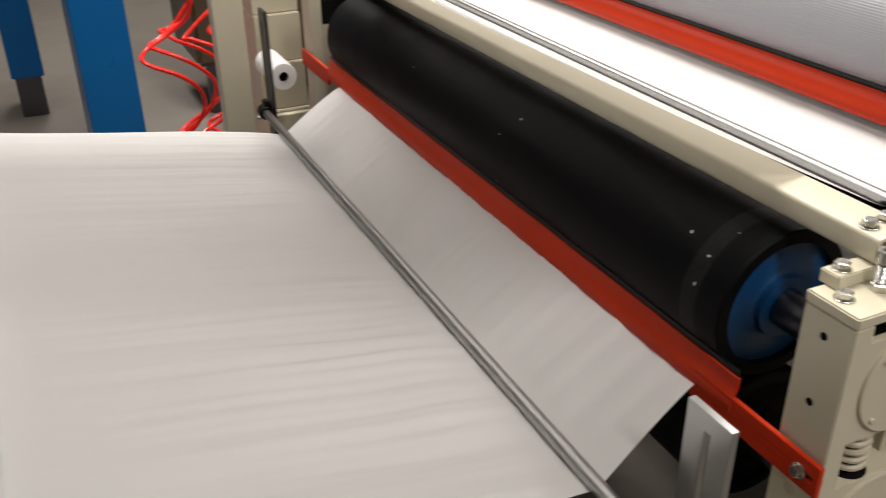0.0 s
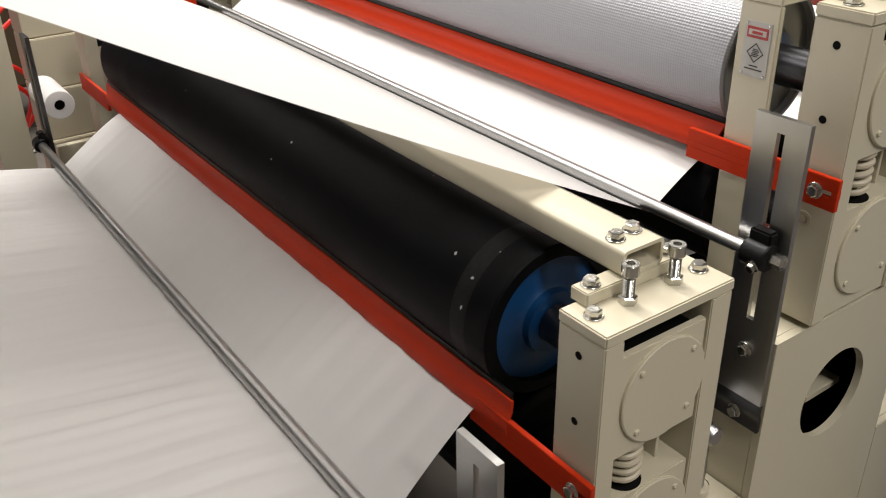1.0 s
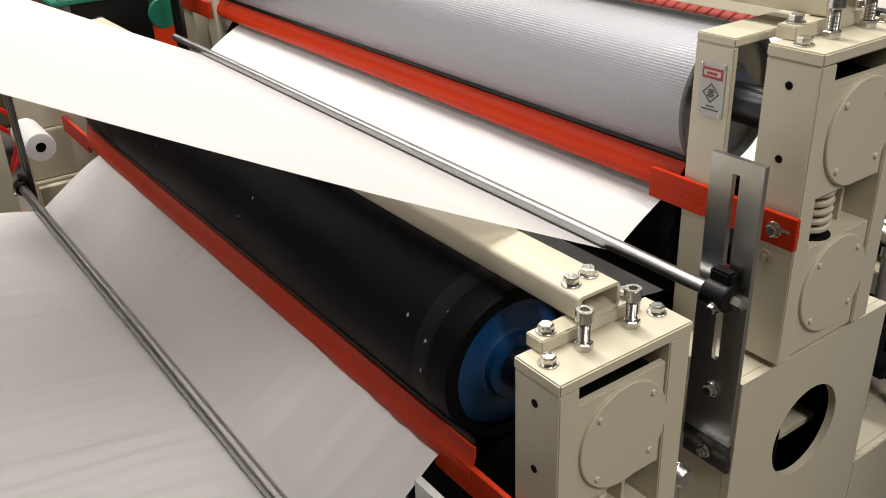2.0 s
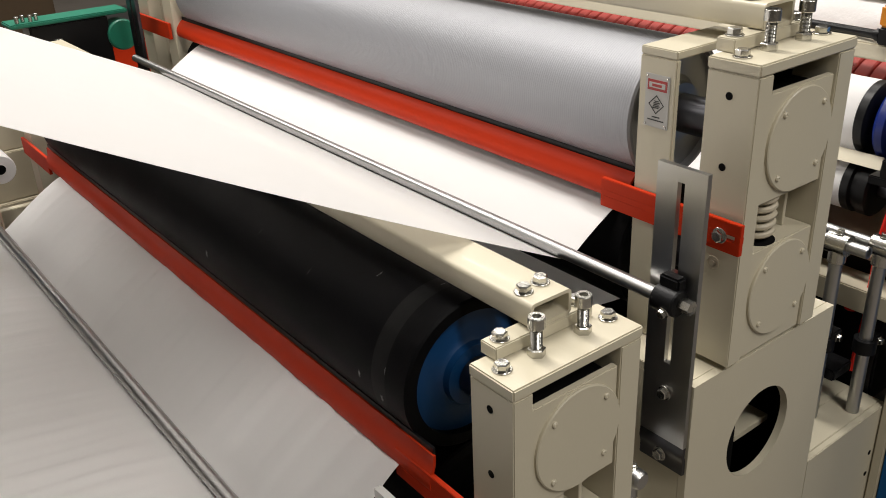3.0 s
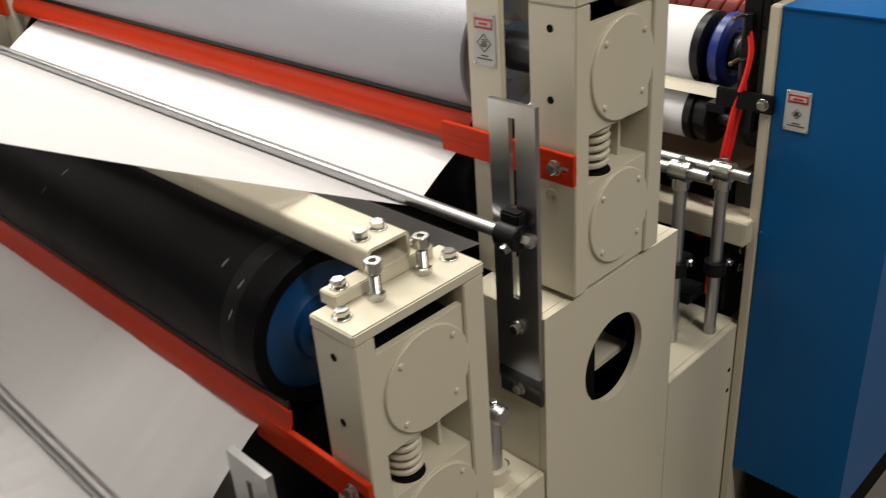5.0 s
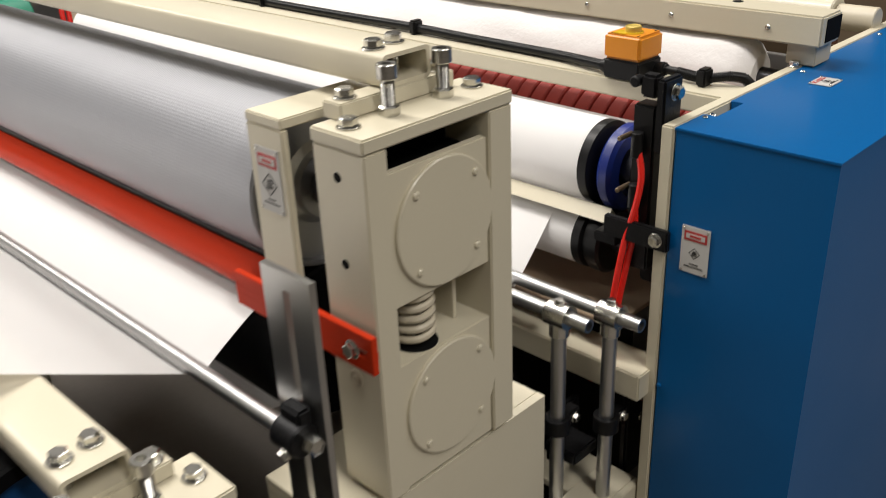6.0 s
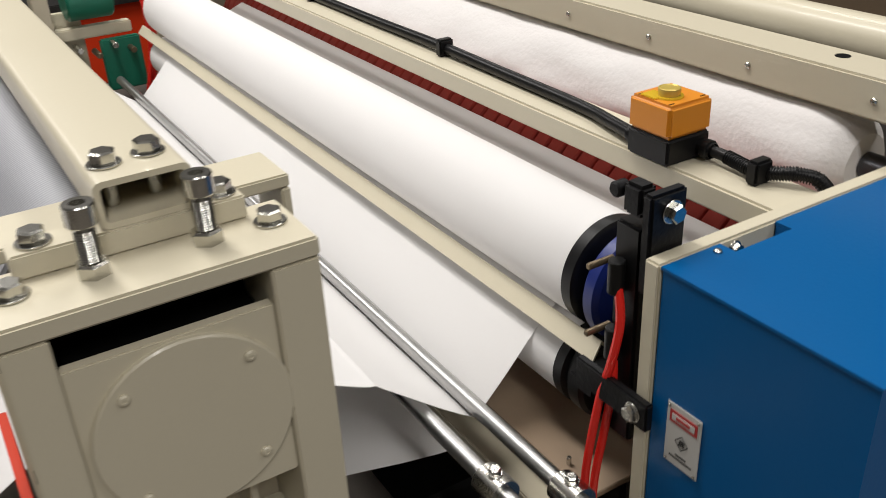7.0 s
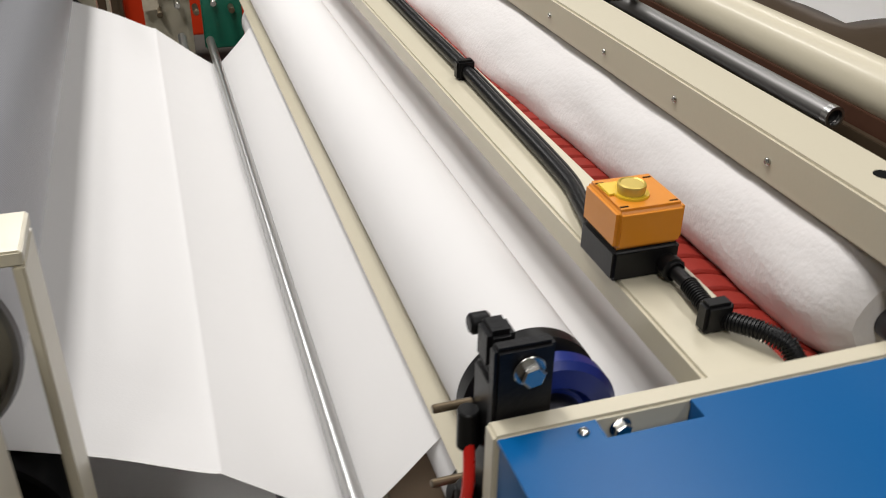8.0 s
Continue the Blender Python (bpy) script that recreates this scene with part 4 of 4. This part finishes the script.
part("hose", sweep([(1.798, 0.676, 1.096), (1.796, 0.665, 1.05), (1.792, 0.671, 0.996), (1.790, 0.682, 0.951), (1.788, 0.697, 0.842), (1.788, 0.700, 0.739), (1.790, 0.716, 0.697), (1.792, 0.735, 0.688), (1.795, 0.745, 0.705)], 0.0048, 10), REDHOSE, hz)
part("hose", sweep([(1.798, 0.676, 1.020), (1.797, 0.672, 0.97), (1.800, 0.684, 0.90), (1.799, 0.694, 0.83), (1.799, 0.699, 0.75), (1.800, 0.705, 0.66), (1.800, 0.712, 0.56)], 0.0048, 10), REDHOSE, hz)

# the cabinet, its side plate and the yoke stand together a little behind the stand's front
for ob in (cab, wp, wp2, sp2, yk, hz):
    ob.location += Vector((0.007, 0.010, 0))

# ---- inner trays below the drum ----
tr = thing("lower_tray", (1.9, 0.8, 0.75), "brown board tray on cream rail below the paper drum", "tray")
part("board", box(1.800, 2.02, 0.705, 2.5, 0.792, 0.800, 0.001), BROWN, tr)
part("rail", box(1.775, 1.844, 0.6405, 2.5, 0.700, 0.745, 0.002), CREAM, tr)
for k in range(8):
    part("stud", rod("z", 0.8002, 0.812, 0.003, (1.815, 0.76 + 0.21 * k, 0), 10), ZINC, tr)
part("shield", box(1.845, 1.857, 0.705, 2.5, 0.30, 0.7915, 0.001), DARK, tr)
for cx, cy, cz in ((1.684, 0.722, 0.660), (1.752, 0.680, 0.645)):
    cl = thing("clamp_collar", (cx, cy, cz), "black clamp collar with zinc bolt round a steel post", "clamp", "clamp collars")
    part("ring", lathe("z", [(cz, 0.0118), (cz, 0.020), (cz + 0.026, 0.020), (cz + 0.026, 0.0118)], 28, (cx, cy, 0)), CASTBLACK, cl)
    part("lug", box(cx + 0.017, cx + 0.046, cy - 0.010, cy + 0.012, cz + 0.001, cz + 0.025, 0.003), CASTBLACK, cl)
    place("bolt", BOLT_S, cl, (cx + 0.030, cy - 0.0102, cz + 0.013), (90, 0, 0))
mb = thing("valve_block", (1.9, 0.76, 0.5), "black steel block with zinc bolts under the tray", "mount")
part("block", box(1.830, 2.00, 0.690, 0.704, 0.49, 0.70, 0.004), CASTBLACK, mb)
for bx, bz in ((1.87, 0.64), (1.87, 0.60), (1.95, 0.64)):
    place("bolt", BOLT_S, mb, (bx, 0.6898, bz), (90, 0, 0))
bk = thing("black_mount", (1.77, 0.70, 0.60), "black steel mount plate with bolts by the posts", "bracket")
part("plate", box(1.720, 1.796, 0.760, 0.772, 0.555, 0.650, 0.003), CASTBLACK, bk)
part("arm", box(1.700, 1.760, 0.700, 0.7595, 0.590, 0.612, 0.003), CASTBLACK, bk)
for bx, bz in ((1.775, 0.632), (1.775, 0.578), (1.725, 0.565)):
    place("bolt", BOLT_S, bk, (bx, 0.7598, bz), (90, 0, 0))

# ---- far side and beyond ----
fs = thing("press_stand", (1.0, 2.70, 0), "cream painted far side stand of the paper machine", "machine stand")
part("plate", box(0.78, 1.215, 2.71, 2.735, 0, 0.56, 0.002), CREAM, fs)
part("plate", box(1.22, 1.60, 2.71, 2.735, 0, 0.84, 0.002), CREAM, fs)
part("post", box(0.625, 0.712, 2.68, 2.74, 0, 1.5, 0.003), CREAM, fs)
sb = thing("storage_bin", (0.95, 3.0, 0), "stack of cream painted steel storage bins behind the machine", "storage bin")
for k in range(6):
    part("bin", box(0.815, 0.968, 2.945 + 0.014 * k, 3.16, 0.158 * k + 0.012, 0.158 * k + 0.168, 0.003), CREAM_B, sb)
part("plate", box(1.60, 1.72, 2.71, 2.735, 0, 1.0, 0.002), CREAM, fs)
part("plate", box(1.90, 3.2, 2.63, 2.655, 0, 1.13, 0.002), CREAM, fs)

gm = thing("green_gearbox", (1.73, 2.68, 0.9), "green painted gearbox drum with cream brackets", "gearbox")
part("drum", rod("x", 1.68, 1.80, 0.062, (0, 2.68, 1.045), 40, 0.006), GREEN, gm)
part("guard", box(1.745, 1.85, 2.64, 2.66, 0.79, 0.93, 0.004), GREEN, gm)
part("bracket", box(1.64, 1.84, 2.665, 2.70, 0.935, 0.965, 0.003), CREAM, gm)
part("bracket", box(1.60, 1.64, 2.64, 2.70, 0.90, 1.12, 0.003), CREAM_B, gm)
for k in range(5):
    part("fitting", rod("y", 2.60, 2.664, 0.008, (1.64 + 0.045 * k, 0, 0.90 + 0.02 * (k % 2)), 12), ZINC if k % 2 else DARKBRASS, gm)
gg = thing("belt_guard", (1.1, 2.79, 0.0), "green painted flat belt guard over a black drive box", "guard")
part("guard", box(0.93, 1.26, 2.745, 2.84, 1.046, 1.058, 0.003), GREEN, gg, "green painted top sheet")
part("drive_box", box(0.98, 1.20, 2.75, 2.83, 0.0, 1.0455, 0.004), BLACK, gg)
part("pulley", rod("y", 2.742, 2.80, 0.045, (1.235, 0, 0.985), 32, 0.004), GREEN, gg)
for k in range(4):
    part("fitting", rod("z", 1.0582, 1.078, 0.006, (0.955 + 0.018 * k, 2.76 + 0.01 * (k % 2), 0), 12), ZINC, gg)
rb = thing("red_machine", (1.9, 4.8, 0), "low red painted machine frame across the aisle", "machine")
part("body", box(1.35, 3.0, 4.6, 5.2, 0.25, 0.62, 0.01), RED, rb)
part("bed", box(1.40, 2.95, 4.55, 5.1, 0.6205, 0.66, 0.004), DARKSTEEL, rb)
for sx in (1.4, 2.9):
    part("leg", box(sx, sx + 0.06, 4.65, 4.75, 0.0, 0.2495, 0.004), DARKSTEEL, rb)
hf = thing("air_hose", (1.86, 2.62, 1.0), "red air hose hanging at the far side", "hose")
part("hose", sweep([(1.87, 2.60, 1.25), (1.868, 2.61, 1.05), (1.872, 2.62, 0.92), (1.85, 2.63, 0.80), (1.82, 2.64, 0.70)], 0.007, 10), REDHOSE, hf)
part("hose", sweep([(1.885, 2.61, 1.25), (1.89, 2.62, 1.0), (1.87, 2.63, 0.85), (1.86, 2.64, 0.70)], 0.007, 10), REDHOSE, hf)

bc = thing("blue_cabinet", (0.45, 4.1, 0), "tall blue steel cabinet across the aisle", "cabinet")
part("body", box(0.31, 0.525, 4.0, 4.5, 0.0, 1.7, 0.004), BLUE, bc)
bc2 = thing("blue_column", (0.1, 4.4, 0), "blue painted machine column across the aisle", "column")
part("body", box(0.03, 0.18, 4.8, 5.1, 0.20, 1.8, 0.004), BLUE, bc2)
part("plinth", box(0.045, 0.165, 4.82, 5.08, 0.0, 0.1995, 0.003), DARKSTEEL, bc2)
st = thing("machine_stand", (0.95, 4.3, 0), "dark machine with stools across the aisle", "machine")
part("body", box(0.85, 1.5, 4.4, 5.0, 0.25, 1.3, 0.02), DARKBROWN, st)
for sx in (0.90, 1.45):
    part("leg", box(sx, sx + 0.05, 4.45, 4.5, 0, 0.249, 0.003), DARKSTEEL, st)
hs = thing("air_hose", (0.9, 3.6, 0), "tangle of red air hoses hanging in loops to the floor", "hose")
rnd = random.Random(8)
for k in range(5):
    cx, cy, top = 0.56 + 0.055 * k, 3.22 + 0.07 * (k % 3), 0.98 - 0.04 * k
    loops = [(cx + 0.10, cy + 0.03, top)]
    for i in range(22):
        a = 2 * math.pi * i / 9 + k
        loops.append((cx + (0.085 + 0.03 * rnd.random()) * math.cos(a), cy + 0.06 * math.sin(a), max(0.012, top - 0.14 - 0.042 * i - 0.05 * math.sin(a))))
    loops.append((cx + 0.12, cy, 0.012))
    part("hose", sweep(loops, 0.0075, 8), REDHOSE, hs)
pr2 = thing("paper_tube", (0.86, 2.58, 0.7), "small white paper roll with dark core at the far side", "paper roll")
part("roll", lathe("y", [(2.60, 0.014), (2.60, 0.038), (2.603, 0.040), (2.77, 0.040), (2.77, 0.014)], 32, (0.79, 0, 0.715)), PAPER, pr2)
# solid rod added; its black paints the shade inside the open core
part("core", rod("y", 2.604, 2.766, 0.0145, (0.79, 0, 0.715), 24), DARK, pr2, "dark rod standing in for the core's shaded hollow")

# machines further along
cr = thing("cream_roller", (2.55, 0.66, 1.13), "cream painted round roller on the next machine section", "roller")
part("drum", rod("y", 0.72, 3.0, 0.037, (2.53, 0, 1.14), 40, 0.003), CREAM, cr)
part("end_collar", rod("y", 0.645, 0.7195, 0.024, (2.53, 0, 1.14), 28, 0.002), CREAM_B, cr)
ct = thing("steel_tube", (2.42, 0.75, 1.08), "dull steel tube lying beyond the upper beam", "tube")
part("tube", tube_y(1.10, 2.9, 0.014, 0.003, (2.45, 0, 1.115)), MIDSTEEL, ct)
part("end_ring", lathe("y", [(1.092, 0.0108), (1.092, 0.0148), (1.104, 0.0148), (1.104, 0.0108)], 28, (2.45, 0, 1.115)), STEEL, ct)
fb2 = thing("flat_bar", (2.40, 0.75, 1.0), "dull grey flat steel bars beside the cream roller", "bar")
for bx, bz, bw, mat in ((2.405, 1.085, 0.016, MIDSTEEL), (2.478, 1.098, 0.010, DARKBROWN), (2.495, 1.118, 0.006, RUST)):
    part("bar", box(bx, bx + bw, 0.70, 2.95, 0.991, bz, 0.001), mat, fb2)
for k in range(4):
    place("bolt", BOLT_S, fb2, (2.413, 0.95 + 0.46 * k, 1.085))
cs = thing("shaft_clamp", (2.40, 1.35, 0.99), "grey pillow block with black holder on the brown deck", "clamp")
part("holder", box(2.36, 2.39, 1.62, 1.66, 0.991, 1.19, 0.004), CASTBLACK, cs)
part("block", rod("x", 2.392, 2.452, 0.020, (0, 1.64, 1.150), 24, 0.003), ZINC, cs)
part("nut", rod("x", 2.4525, 2.466, 0.013, (0, 1.64, 1.150), 6, 0.002), CASTBLACK, cs)
ws = thing("paper_sheet", (3.07, 1.8, 0.99), "white paper sheet lying on the dark deck", "paper")
bm = bmesh.new()
grid = [[bm.verts.new((3.07 + 0.045 * a, 1.80 + 0.07 * b, 0.9915 + 0.004 * (1 + math.sin(a * 0.9 + b)))) for b in range(12)] for a in range(9)]
for a in range(8):
    for b in range(11):
        bm.faces.new((grid[a][b], grid[a + 1][b], grid[a + 1][b + 1], grid[a][b + 1]))
bmesh.ops.solidify(bm, geom=bm.faces[:], thickness=0.0008)
part("sheet", bm, PAPER, ws)
dk = thing("brown_deck", (2.9, 1.5, 0.9), "dark oily brown steel deck of the next section", "deck")
part("deck", box(2.30, 4.4, 0.66, 3.4, 0.96, 0.99, 0.003), DARKBROWN, dk)
for lx, ly in ((2.34, 0.70), (4.30, 0.70), (2.34, 3.30), (4.30, 3.30)):
    part("leg", box(lx, lx + 0.06, ly, ly + 0.06, 0.0, 0.9595, 0.003), DARKSTEEL, dk)
part("back_rail", box(4.30, 4.38, 0.70, 3.38, 0.991, 1.12, 0.003), DARKBROWN, dk)


# ---- moving parts ----
def spin(x, y, z, r, sense):
    """Still until 1.8 s, running up to full speed by 2.6 s, then steady at the web's speed."""
    speed = 1.0 / r
    rows = [(0.0, pose(x, y, z)), (1.7, pose(x, y, z))]
    k = 18
    while k <= 80:
        t = k / 10
        turned = 0.5 * (t - 1.8) ** 2 / 0.8 if t < 2.6 else 0.4 + (t - 2.6)
        rows.append((t, pose(x, y, z, 0, sense * math.degrees(speed * turned), 0)))
        k += 1
    return rows


def motions():
    for ob, r, sense in ((black_roller, 0.112, -1), (lower_black, 0.112, 1), (emboss_roller, 0.112, 1), (anvil_roller, 0.112, -1), (paper_drum, 0.09, 1), (press_roller, 0.09, -1), (red_roller, 0.09, -1)):
        x, y, z = ORIGIN[ob]
        walk(ob, spin(x, y, z, r, sense))


motions()
